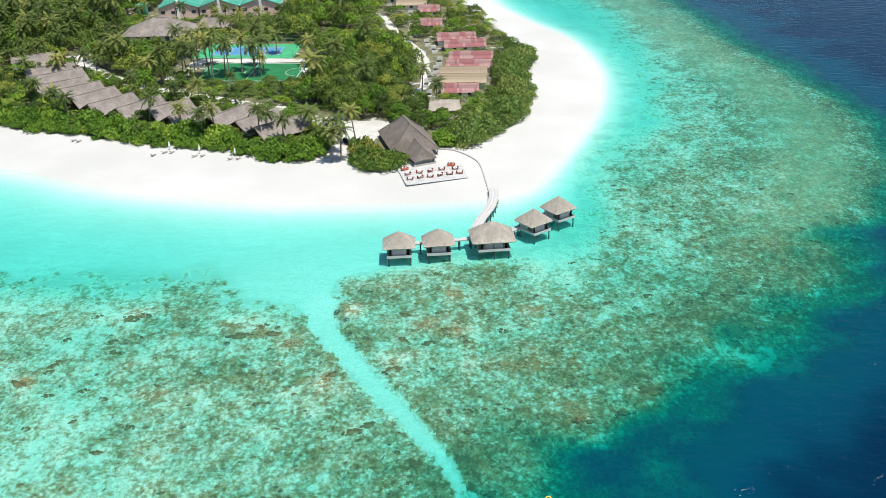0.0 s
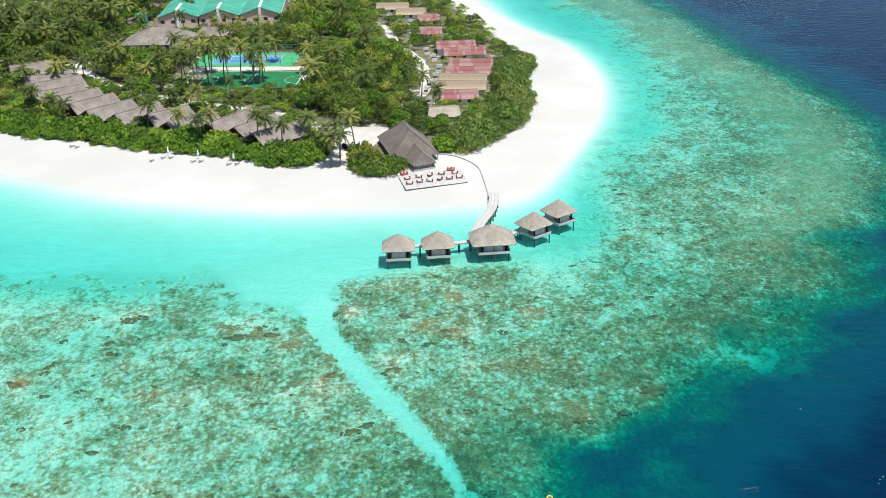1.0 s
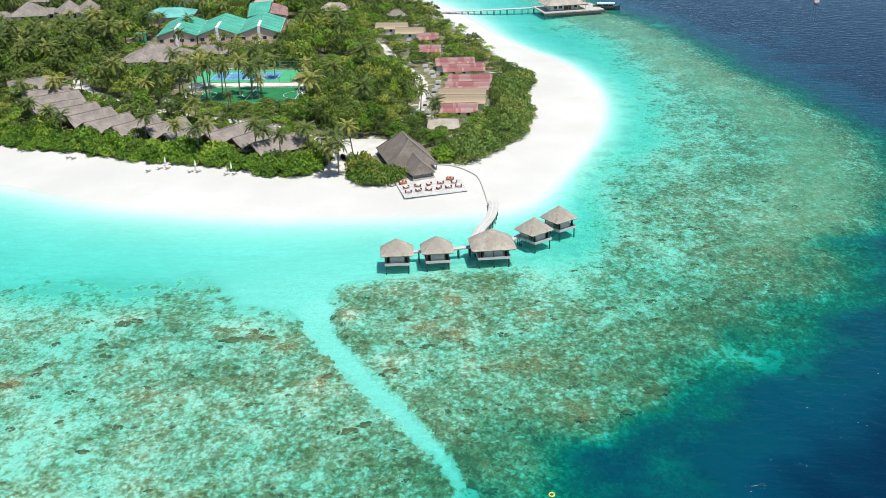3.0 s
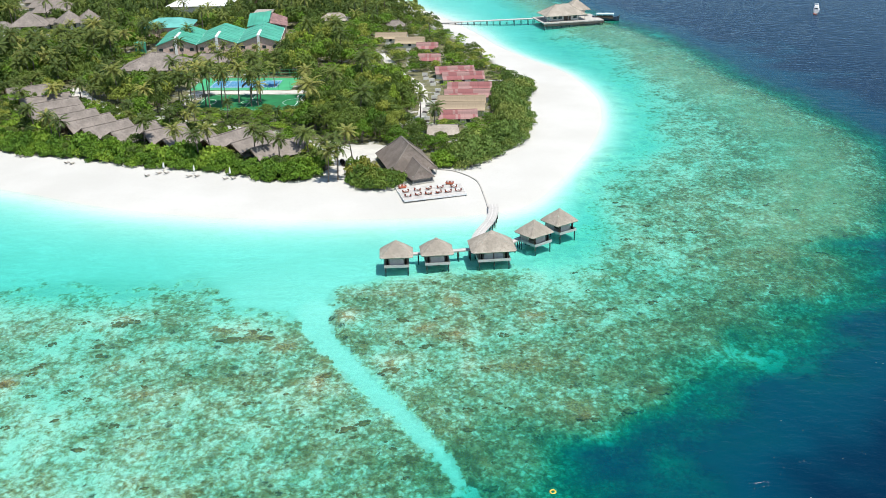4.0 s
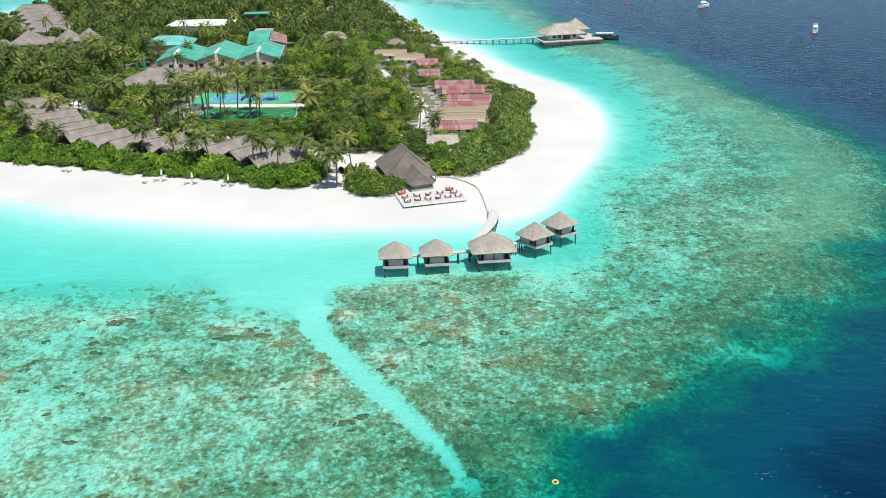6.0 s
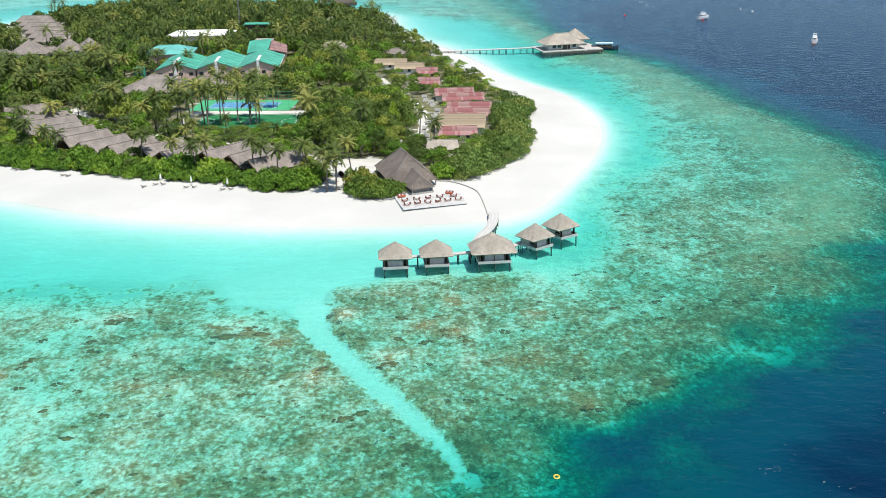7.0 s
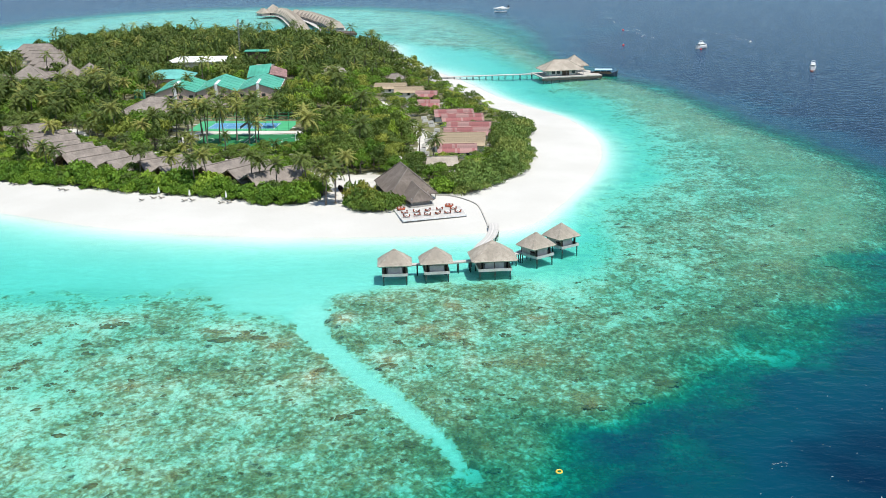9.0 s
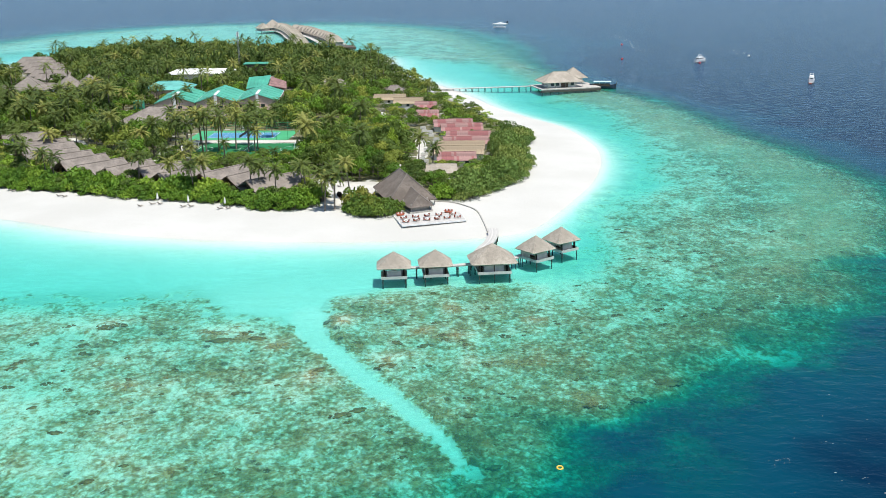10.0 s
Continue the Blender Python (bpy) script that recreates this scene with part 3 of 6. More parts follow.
def pavilion(x, y, turn, w, d, label, seed):
    """A thatched massage pavilion on piles, open at the sides, with a terrace towards the sea."""
    p = thing("overwater_pavilion", pose(x, y, 0, 0, 0, turn), label, "pavilion", "overwater pavilions")
    floor_z, eave, top = 1.25, 3.2, 6.6 if w > 8 else 6.0
    iw, idp = w * 0.315, d * 0.36
    bell_roof(p, THATCH, w, d, eave, top, seed)
    part("floor_deck", boxes((-iw - 0.35, -idp - 0.7, floor_z - 0.16, iw + 0.35, idp + 0.4, floor_z), bevel=0.03), TIMBER, p)
    part("rim_board", boxes((-iw - 0.42, -idp - 0.78, floor_z - 0.24, iw + 0.42, -idp - 0.704, floor_z + 0.34),
                            (-iw - 0.42, -idp - 0.70, floor_z - 0.24, -iw - 0.354, idp + 0.4, floor_z + 0.34),
                            (iw + 0.354, -idp - 0.70, floor_z - 0.24, iw + 0.42, idp + 0.4, floor_z + 0.34)), BLEACHED, p, "pale timber parapet")
    first = None
    n = 3 if w > 8 else 2
    for i in range(n):
        for sy in (-1, 1):
            px_ = -iw + 2 * iw * i / (n - 1)
            m = pose(px_, sy * idp, 0)
            if first is None:
                first = part("post", rod((0, 0, floor_z), (0, 0, eave + 0.5), 0.11, 0.10), TIMBER_DARK, p)
                first.matrix_basis = m
            else:
                again("post", first, m, p)
    pile = None
    for i in range(n):
        for yy in (-idp - 0.5, idp + 0.2):
            m = pose(-iw - 0.1 + 2 * (iw + 0.1) * i / (n - 1), yy, 0)
            if pile is None:
                pile = part("pile", rod((0, 0, -2.4), (0, 0, floor_z - 0.14), 0.15, 0.13), PILE, p, "dark wet timber pile")
                pile.matrix_basis = m
            else:
                again("pile", pile, m, p)
    part("inner_wall", boxes((-iw * 0.66, -idp * 0.92, floor_z, iw * 0.66, -idp * 0.86, floor_z + 1.35)), BLEACHED, p)
    part("side_screen", boxes((-iw - 0.05, -idp * 0.2, floor_z, -iw + 0.05, idp - 0.1, floor_z + 1.3)), TIMBER, p)
    part("side_screen", boxes((iw - 0.05, -idp * 0.2, floor_z, iw + 0.05, idp - 0.1, floor_z + 1.3)), TIMBER, p)
    beds = 2 if w > 8 else 1
    for i in range(beds):
        cx = 0 if beds == 1 else (-1.2, 1.2)[i]
        part("massage_bed", boxes((cx - 0.55, -idp * 0.3, floor_z + 0.35, cx + 0.55, idp - 0.2, floor_z + 0.6), bevel=0.06), CLOTH, p, "white padded bed")
        part("bed_base", boxes((cx - 0.45, -idp * 0.25, floor_z, cx + 0.45, idp - 0.3, floor_z + 0.35)), TIMBER_DARK, p)
    for sx in (-1, 1):
        part("curtain", curtain(sx * iw * 0.86, -idp + 0.02, floor_z + 0.05, eave - 0.15, 0.5), SHADOWY, p, "dark gathered curtain")
    return p


def curtain(x, y, z0, z1, width):
    bm = bmesh.new()
    k = 9
    lo = [bm.verts.new((x - width / 2 + width * i / k, y + 0.06 * math.sin(i * 2.1), z0)) for i in range(k + 1)]
    hi = [bm.verts.new((x - width * 0.3 + width * 0.6 * i / k, y + 0.04 * math.sin(i * 2.1), z1)) for i in range(k + 1)]
    for i in range(k):
        bm.faces.new((lo[i], lo[i + 1], hi[i + 1], hi[i]))
    bmesh.ops.solidify(bm, geom=bm.faces[:], thickness=0.03)
    return bm


SMALL = "small thatched massage pavilion on piles over the lagoon"
pavilion(-10.7, 207.9, 3, 7.0, 6.2, SMALL, 1)
pavilion(-2.3, 208.9, 5, 6.9, 6.2, SMALL, 2)
pavilion(9.4, 211.0, 6, 9.6, 8.2, "large thatched central pavilion on piles over the lagoon", 3)
pavilion(19.0, 218.7, 38, 6.6, 6.2, SMALL, 4)
pavilion(25.2, 225.7, 36, 6.5, 6.2, SMALL, 5)


def boardwalk(name, line, width, z, label, piles=True, rail=False, material=None, group=""):
    """A deck of cross planks along a line, on beams and pairs of piles."""
    pts = spline(line, False, 6)
    cut = [pts[0]]
    for q in pts[1:]:
        if np.hypot(*(q - cut[-1])) > 2.1:
            cut.append(q)
    cut.append(pts[-1])
    w = thing(name, Matrix.Identity(4), label, "boardwalk", group)
    first, plank = None, None
    for i in range(len(cut) - 1):
        a, b = Vector((*cut[i], z)), Vector((*cut[i + 1], z))
        t = (b - a).normalized()
        s = Vector((-t.y, t.x, 0))
        k = max(1, int((b - a).length / 0.55))
        for j in range(k):
            p = a.lerp(b, (j + 0.5) / k)
            ln = (b - a).length / k - 0.025
            m = pose(p.x, p.y, z, 0, 0, math.degrees(math.atan2(t.y, t.x))) @ Matrix.Diagonal((ln / 0.5, 1, 1, 1))
            if plank is None:
                plank = part("plank", boxes((-0.25, -width / 2, -0.06, 0.25, width / 2, 0)), material or BLEACHED, w)
                plank.matrix_basis = m
            else:
                again("plank", plank, m, w)
        for e in (-0.46, 0.46):
            beam = bmesh.new()
            quad_skin(beam, [a + s * (width * e - 0.06) - Vector((0, 0, 0.064)), b + s * (width * e - 0.06) - Vector((0, 0, 0.064)),
                             b + s * (width * e + 0.06) - Vector((0, 0, 0.064)), a + s * (width * e + 0.06) - Vector((0, 0, 0.064))], 0.22)
            part("beam", beam, TIMBER, w)
        if piles:
            for e in (-0.42, 0.42):
                m = Matrix.Translation(a + s * width * e - Vector((0, 0, z)))
                if first is None:
                    first = part("pile", rod((0, 0, -2.6), (0, 0, z - 0.064), 0.13, 0.12), PILE, w)
                    first.matrix_basis = m
                else:
                    again("pile", first, m, w)
    return w


boardwalk("boardwalk", [(11.0, 242.5), (11.0, 238), (9.8, 231), (7.7, 225), (6.4, 219.5), (6.2, 215.0)], 2.4, 1.5, "pale plank boardwalk from the beach to the pavilions")
boardwalk("link_walk", [(-9.5, 211.5), (-2, 212.2), (5.6, 213.8)], 1.3, 1.5, "narrow plank walk behind the small pavilions")
boardwalk("link_walk", [(12.6, 215.6), (16.5, 220.2), (20.2, 223.8), (24, 228.4)], 1.3, 1.5, "narrow plank walk behind the angled pavilions")

# a low retaining edge of the sand path that curves from the restaurant to the boardwalk
edge_bm = bmesh.new()
for k_, (a_, b_) in enumerate(zip(*(lambda q: (q[:-1], q[1:]))(spline([(-2.7, 271.6), (1, 270.6), (4.1, 267.8), (7.0, 263.4), (8.3, 259.2), (9.3, 250), (9.9, 243)], False, 5)))):
    za = ground_at(a_[0], a_[1]) + 0.05
    d_ = Vector((*(b_ - a_), 0)).normalized()
    s_ = Vector((-d_.y, d_.x, 0)) * 0.14
    p_, q_ = Vector((*a_, za + 0.25)), Vector((*b_, ground_at(b_[0], b_[1]) + 0.3))
    quad_skin(edge_bm, [p_ - s_, q_ - s_, q_ + s_, p_ + s_], 0.7)
edge_ = part("path_edging", edge_bm, TIMBER, None, "weathered timber edging along a curved sand path")
tagged(edge_, category="edging")


# ---- beach terrace and restaurant ----
def terrace():
    m = Matrix.Identity(4)
    t = thing("beach_terrace", m, "white plank dining terrace raised above the sand", "terrace")
    corners = [Vector((-10.3, 246.4, 1.5)), Vector((4.9, 250.9, 1.5)), Vector((3.6, 259.2, 1.5)), Vector((-13.0, 257.4, 1.5))]
    bl, br, tr, tl = corners
    n = 34
    for i in range(n):
        s0, s1 = i / n + 0.0007, (i + 1) / n - 0.0007
        bm = quad_skin(bmesh.new(), [bl.lerp(tl, s0), br.lerp(tr, s0), br.lerp(tr, s1), bl.lerp(tl, s1)], 0.07)
        part("deck_board", bm, BLEACHED, t)
    fascia = bmesh.new()
    for a, b in ((bl, br), (br, tr), (tl, bl)):
        d = (b - a).normalized()
        s = Vector((d.y, -d.x, 0))
        quad_skin(fascia, [a + s * 0.02 - Vector((0, 0, 0.01)), b + s * 0.02 - Vector((0, 0, 0.01)), b + s * 0.09 - Vector((0, 0, 0.01)), a + s * 0.09 - Vector((0, 0, 0.01))], 0.34)
    part("fascia", fascia, WHITE, t)
    post = None
    for i in range(7):
        p = bl.lerp(br, i / 6)
        for q in (p, p.lerp(tl, 0.45)):
            m = pose(q.x, q.y + 0.15, 0)
            if post is None:
                post = part("support_post", rod((0, 0, -0.2), (0, 0, 1.42), 0.13), TIMBER, t)
                post.matrix_basis = m
            else:
                again("support_post", post, m, t)
    return t


terrace()
DECK = 1.504


def dining_set(x, y, turn):
    """A small round table, and two tub chairs that stand round it."""
    group = "dining furniture on the terrace"
    t = thing("round_table", pose(x, y, DECK, 0, 0, turn), "small round white table on the beach terrace", "table", group)
    part("tabletop", rod((0, 0, 0.70), (0, 0, 0.75), 0.30, 0.30, 16), CLOTH, t)
    part("pedestal", rod((0, 0, 0.03), (0, 0, 0.70), 0.05, 0.05, 8), TIMBER_DARK, t)
    part("foot", rod((0, 0, 0), (0, 0, 0.03), 0.25, 0.22, 12), TIMBER_DARK, t)
    for a in (20, 200):
        c = pose(x, y, DECK, 0, 0, turn + a) @ pose(0, -0.52, 0) @ Matrix.Diagonal((0.92, 0.92, 1.0, 1))
        tub_chair(c, group)


def tub_chair(m, group):
    c = thing("tub_chair", m, "orange-red wicker tub chair on the beach terrace", "chair", group)
    part("seat", boxes((-0.33, -0.3, 0.26, 0.33, 0.33, 0.42), bevel=0.05), RED, c)
    part("cushion", boxes((-0.2, -0.16, 0.424, 0.2, 0.24, 0.48), bevel=0.03), CLOTH, c, "cream seat cushion")
    bm = bmesh.new()
    k = 9
    ring = [(0.37 * math.cos(math.pi * (1 + i / k)), 0.36 * math.sin(math.pi * (1 + i / k)), i) for i in range(k + 1)]
    lo = [bm.verts.new((px_, py_, 0.3)) for px_, py_, i in ring]
    hi = [bm.verts.new((px_ * 1.1, py_ * 1.1, 0.62 + 0.2 * math.sin(math.pi * i / k))) for px_, py_, i in ring]
    for i in range(k):
        bm.faces.new((lo[i], lo[i + 1], hi[i + 1], hi[i]))
    bmesh.ops.solidify(bm, geom=bm.faces[:], thickness=0.06)
    part("backrest", bm, RED, c)
    leg = None
    for sx in (-1, 1):
        for sy in (-1, 1):
            p = pose(sx * 0.26, sy * 0.24, 0)
            if leg is None:
                leg = part("leg", rod((0, 0, 0), (0, 0, 0.27), 0.03, 0.035, 6), TIMBER_DARK, c)
                leg.matrix_basis = p
            else:
                again("leg", leg, p, c)
    return c


def sofa(x, y, turn):
    s = thing("lounge_sofa", pose(x, y, DECK, 0, 0, turn), "orange-red upholstered lounge sofa on the terrace", "sofa", "dining furniture on the terrace")
    part("seat", boxes((-0.95, -0.4, 0.12, 0.95, 0.42, 0.44), bevel=0.07), RED, s)
    part("backrest", boxes((-0.95, 0.30, 0.44, 0.95, 0.46, 0.85), bevel=0.06), RED, s)
    for sx in (-1, 1):
        part("armrest", boxes((sx * 0.95 - 0.1, -0.4, 0.40, sx * 0.95 + 0.1, 0.4, 0.64), bevel=0.05), RED, s)
        part("pillow", boxes((sx * 0.45 - 0.24, 0.12, 0.45, sx * 0.45 + 0.24, 0.29, 0.80), bevel=0.06), CLOTH, s)
    for sx in (-1, 1):
        part("foot", boxes((sx * 0.8 - 0.08, -0.3, 0, sx * 0.8 + 0.08, 0.3, 0.12)), TIMBER_DARK, s)


for i_, (x_, y_) in enumerate([(-9.5, 249.0), (-7.0, 250.1), (-4.5, 250.5), (-2.0, 251.4), (0.4, 252.0), (2.9, 252.7), (-10.2, 252.4), (-7.3, 253.5),
                               (-4.5, 254.4), (-1.6, 255.4), (1.8, 255.8)]):
    dining_set(x_, y_, (70, 95, 60, 110, 80)[i_ % 5])
sofa(-11.1, 256.0, 30)
sofa(0.8, 258.3, -10)


def restaurant():
    r = thing("restaurant", Matrix.Identity(4), "beach restaurant under a tall dark thatched roof with a hipped porch", "restaurant")
    top, back = Vector((-9.7, 269.9, 9.0)), Vector((-11.9, 277.6, 9.0))
    lc, fc, rc, bc = Vector((-19.4, 282.8, 2.9)), Vector((-14.4, 264.2, 2.9)), Vector((-2.1, 267.4, 2.9)), Vector((-6.5, 284.0, 2.9))
    for i, (a, b, c, d) in enumerate(((lc, fc, top, back), (fc, rc, top, top), (rc, bc, back, top), (bc, lc, back, back))):
        part("main_roof_slope", thatch_slope(bmesh.new(), a, b, c, d, 14, 0.25, 0.15, 40 + i), THATCH_DARK, r, "dark weathered thatch")
    for c, e in ((lc, back), (fc, top), (rc, top), (bc, back), (top, back)):
        part("hip_cap", rod(c + Vector((0, 0, 0.04)), e + Vector((0, 0, 0.08)), 0.10, 0.13, 6), THATCH_VILLA, r, "paler thatch roll")
    pl, pf, pr, pb = Vector((-11.3, 264.8, 2.75)), Vector((-8.8, 258.6, 2.7)), Vector((-2.9, 261.2, 2.7)), Vector((-4.2, 267.2, 2.75))
    t0, t1 = Vector((-6.4, 260.9, 5.7)), Vector((-8.7, 267.0, 6.4))
    for i, (a, b, c, d) in enumerate(((pl, pf, t0, t1), (pf, pr, t0, t0), (pr, pb, t1, t0))):
        part("porch_roof_slope", thatch_slope(bmesh.new(), a, b, c, d, 9, 0.22, 0.08, 51 + i), THATCH_DARK, r)
    for a, b in ((pf, t0), (pr, t0), (t0, t1)):
        part("hip_cap", rod(a + Vector((0, 0, 0.03)), b + Vector((0, 0, 0.04)), 0.08, 0.10, 6), THATCH_VILLA, r)
    inner = [lc, fc, rc, bc]
    mid = sum(inner, Vector()) / 4
    core = bmesh.new()
    q = [mid.lerp(p, 0.8) for p in inner]
    quad_skin(core, [Vector((p.x, p.y, 3.4)) for p in q], 2.3)
    part("wall", core, TIMBER_DARK, r)
    pq = [Vector((p.x, p.y, 1.6)) for p in (pl, pf, pr, pb)]
    pm = sum(pq, Vector()) / 4
    part("porch_floor", quad_skin(bmesh.new(), [pm.lerp(p, 0.95) for p in pq], 0.5), TIMBER, r)
    cnt = bmesh.new()
    a, b = pm.lerp(pq[1], 0.7), pm.lerp(pq[2], 0.7)
    d = (b - a).normalized()
    s = Vector((-d.y, d.x, 0))
    quad_skin(cnt, [a + Vector((0, 0, 1.0)), b + Vector((0, 0, 1.0)), b + s * 0.6 + Vector((0, 0, 1.0)), a + s * 0.6 + Vector((0, 0, 1.0))], 1.0)
    part("counter", cnt, CONCRETE, r)
    first = None
    for p in pq + [mid.lerp(p, 0.93) for p in inner]:
        c = pm.lerp(p, 0.85) if p in pq else p
        m = pose(c.x, c.y, 1.0)
        if first is None:
            first = part("post", rod((0, 0, 0), (0, 0, 2.6), 0.13), TIMBER, r)
            first.matrix_basis = m
        else:
            again("post", first, m, r)


restaurant()


# ---- villas ----
def villa(ax, ay, bx, by, half, ridge, eave, roof, wall, label, group, courses=8, gable_open=True):
    """A gabled villa: ridge from (ax, ay) to (bx, by); the first end is a gable with a dark terrace opening."""
    d = Vector((bx - ax, by - ay, 0))
    ln = d.length
    turn = math.degrees(math.atan2(d.y, d.x))
    v = thing("beach_villa", pose(ax, ay, 1.2, 0, 0, turn), label, "villa", group)
    top, low = ridge - 1.2, eave - 1.2
    seed = int(abs(ax * 10 + ay))
    for sy in (-1, 1):
        bm = thatch_slope(bmesh.new(), (-0.5, sy * half, low), (ln + 0.4, sy * half, low), (ln, 0, top), (0, 0, top), courses, 0.22, 0.1, seed + sy)
        part("roof_slope", bm, roof, v)
    part("ridge_cap", rod((-0.1, 0, top + 0.02), (ln + 0.1, 0, top + 0.02), 0.2, 0.2, 6), roof, v)
    inner = half - 0.9
    wt = low + (top - low) * (1 - inner / half) - 0.25
    bm = bmesh.new()
    sec = [(-inner, 0), (inner, 0), (inner, wt), (0, top - 0.35), (-inner, wt)]
    for x0, x1 in ((1.8, 2.0), (ln - 0.9, ln - 0.7)):
        f0, f1 = [bm.verts.new((x0, y, z)) for y, z in sec], [bm.verts.new((x1, y, z)) for y, z in sec]
        bm.faces.new(f0)
        bm.faces.new(f1[::-1])
        for i in range(5):
            j = (i + 1) % 5
            bm.faces.new((f0[i], f1[i], f1[j], f0[j]))
    part("gable_wall", bm, wall, v)
    for sy in (-1, 1):
        part("side_wall", boxes((2.0, sy * inner - 0.1, 0, ln - 0.9, sy * inner + 0.1, wt)), wall, v)
    if gable_open:
        part("glazed_door", boxes((1.72, -inner * 0.6, 0.1, 1.79, inner * 0.6, 2.2)), GLASS_DARK, v)
        part("terrace", boxes((-1.2, -inner, -0.3, 1.8, inner, 0.08)), TIMBER, v)
        for sy in (-1, 1):
            part("porch_post", rod((-0.2, sy * (half - 0.8), 0), (-0.2, sy * (half - 0.8), low + 0.45), 0.1), TIMBER_DARK, v)
        part("rafter", rod((-0.35, -half, low), (-0.35, 0, top - 0.05), 0.09, 0.09, 6), TIMBER_DARK, v)
        part("rafter", rod((-0.35, half, low), (-0.35, 0, top - 0.05), 0.09, 0.09, 6), TIMBER_DARK, v)
    else:
        for yy in (-inner * 0.5, inner * 0.3):
            part("window", boxes((1.72, yy, 0.9, 1.79, yy + 1.0, 2.0)), GLASS_DARK, v)
    return v


LEFT_ROW = [(-149.7, 359.4, -137.1, 366.5), (-139, 343.5, -125.7, 352.4), (-134.0, 334.6, -120.6, 345), (-129.5, 324.9, -116.8, 334.6),
            (-121.5, 319.4, -109.9, 329), (-113.6, 311.2, -103.4, 322.3), (-106.5, 304.5, -96, 315.7), (-96.6, 299.3, -86.8, 312.1),
            (-87, 298.6, -76.9, 307.4), (-79.5, 290.9, -68.8, 302.9), (-67.4, 289.6, -57.6, 302.7), (-59.1, 284.5, -49.8, 297.2),
            (-53, 279.7, -40.4, 291.3)]
for i_, q_ in enumerate(LEFT_ROW):
    villa(*q_, 5.3, 5.9 + 0.12 * (i_ % 3), 3.0, THATCH_VILLA, TIMBER_DARK, "beach villa with a grey-brown thatched gable roof among shrubs", "thatched beach villas")


def panel_villa(ax, ay, bx, by, half, ridge, eave, mats, label, group, seed, wall=None):
    """A villa whose two slopes are laid with upright roof sheets that have faded unevenly."""
    rng = random.Random(seed)
    d = Vector((bx - ax, by - ay, 0))
    ln = d.length
    v = thing("garden_villa", pose(ax, ay, 1.2, 0, 0, math.degrees(math.atan2(d.y, d.x))), label, "villa", group)
    top, low = ridge - 1.2, eave - 1.2
    n = max(6, int(ln / 0.72))
    shared = {}
    wave = [rng.random() for _ in range(n // 3 + 3)]
    for sy in (-1, 1):
        for i in range(n):
            u = i / 3.0
            red = wave[int(u)] * (1 - u % 1) + wave[int(u) + 1] * (u % 1)
            for k in range(2):
                mt = mats[0] if red + 0.45 * (rng.random() - 0.5) > (0.36, 0.52)[k if sy < 0 else 0] and 1 < i < n - 1 else mats[1]
                lift = rng.uniform(0, 0.04) + 0.03 * k
                w = ln / n
                y0, y1 = sy * half * (1 - 0.5 * k), sy * half * (0.48 - 0.48 * k)
                z0, z1 = low + (top - low) * 0.5 * k, low + (top - low) * (0.52 + 0.48 * k)
                key = (mt.name, sy, k)
                if key not in shared:
                    pts = [(0.02, y0, z0), (w - 0.02, y0, z0), (w - 0.02, y1, z1), (0.02, y1, z1)]
                    bm = quad_skin(bmesh.new(), pts if sy < 0 else pts[::-1], 0.07)
                    rod((0.0, y0, z0 + 0.03), (0.0, y1, z1 + 0.03), 0.045, 0.045, 4, bm)
                    shared[key] = part("roof_panel", bm, mt, v)
                    shared[key].matrix_basis = pose(i * w, 0, lift)
                else:
                    again("roof_panel", shared[key], pose(i * w, 0, lift), v)
    part("ridge_cap", rod((0, 0, top + 0.04), (ln, 0, top + 0.04), 0.14, 0.14, 6), mats[1], v)
    inner = half - 0.6
    wt = low + (top - low) * (1 - inner / half) - 0.12
    bm = bmesh.new()
    sec = [(-inner, 0), (inner, 0), (inner, wt), (0, top - 0.15), (-inner, wt)]
    f0, f1 = [bm.verts.new((0.3, y, z)) for y, z in sec], [bm.verts.new((ln - 0.3, y, z)) for y, z in sec]
    bm.faces.new(f0)
    bm.faces.new(f1[::-1])
    for i in range(5):
        j = (i + 1) % 5
        bm.faces.new((f0[i], f1[i], f1[j], f0[j]))
    part("wall", bm, wall or PLASTER, v)
    part("glazed_door", boxes((0.22, -inner * 0.45, 0.1, 0.28, inner * 0.45, 2.1)), GLASS_DARK, v)
    for k in range(3):
        x0 = ln * (0.2 + 0.25 * k)
        part("window", boxes((x0, -inner - 0.06, 0.9, x0 + 1.2, -inner - 0.01, 1.9)), GLASS_DARK, v)
    part("terrace", boxes((-2.4, -inner, -0.3, 0.28, inner, 0.05)), TIMBER, v)
    for y0 in (-inner, inner - 0.25):
        part("courtyard_wall", boxes((-4.4, y0, -0.3, -2.44, y0 + 0.25, 1.2)), PLASTER, v, "white courtyard wall")
    part("courtyard_floor", boxes((-4.4, -inner + 0.26, -0.3, -2.44, inner - 0.26, 0.04)), PATH_SAND, v)
    part("daybed", boxes((-4.2, 0.4, 0.04, -2.9, 1.8, 0.55), bevel=0.08), SHADOWY, v, "dark woven daybed")
    part("patio_table", boxes((-1.6, -0.4, 0.6, -0.8, 0.4, 0.68), (-1.25, -0.05, 0.05, -1.15, 0.05, 0.6)), SHADOWY, v)
    return v


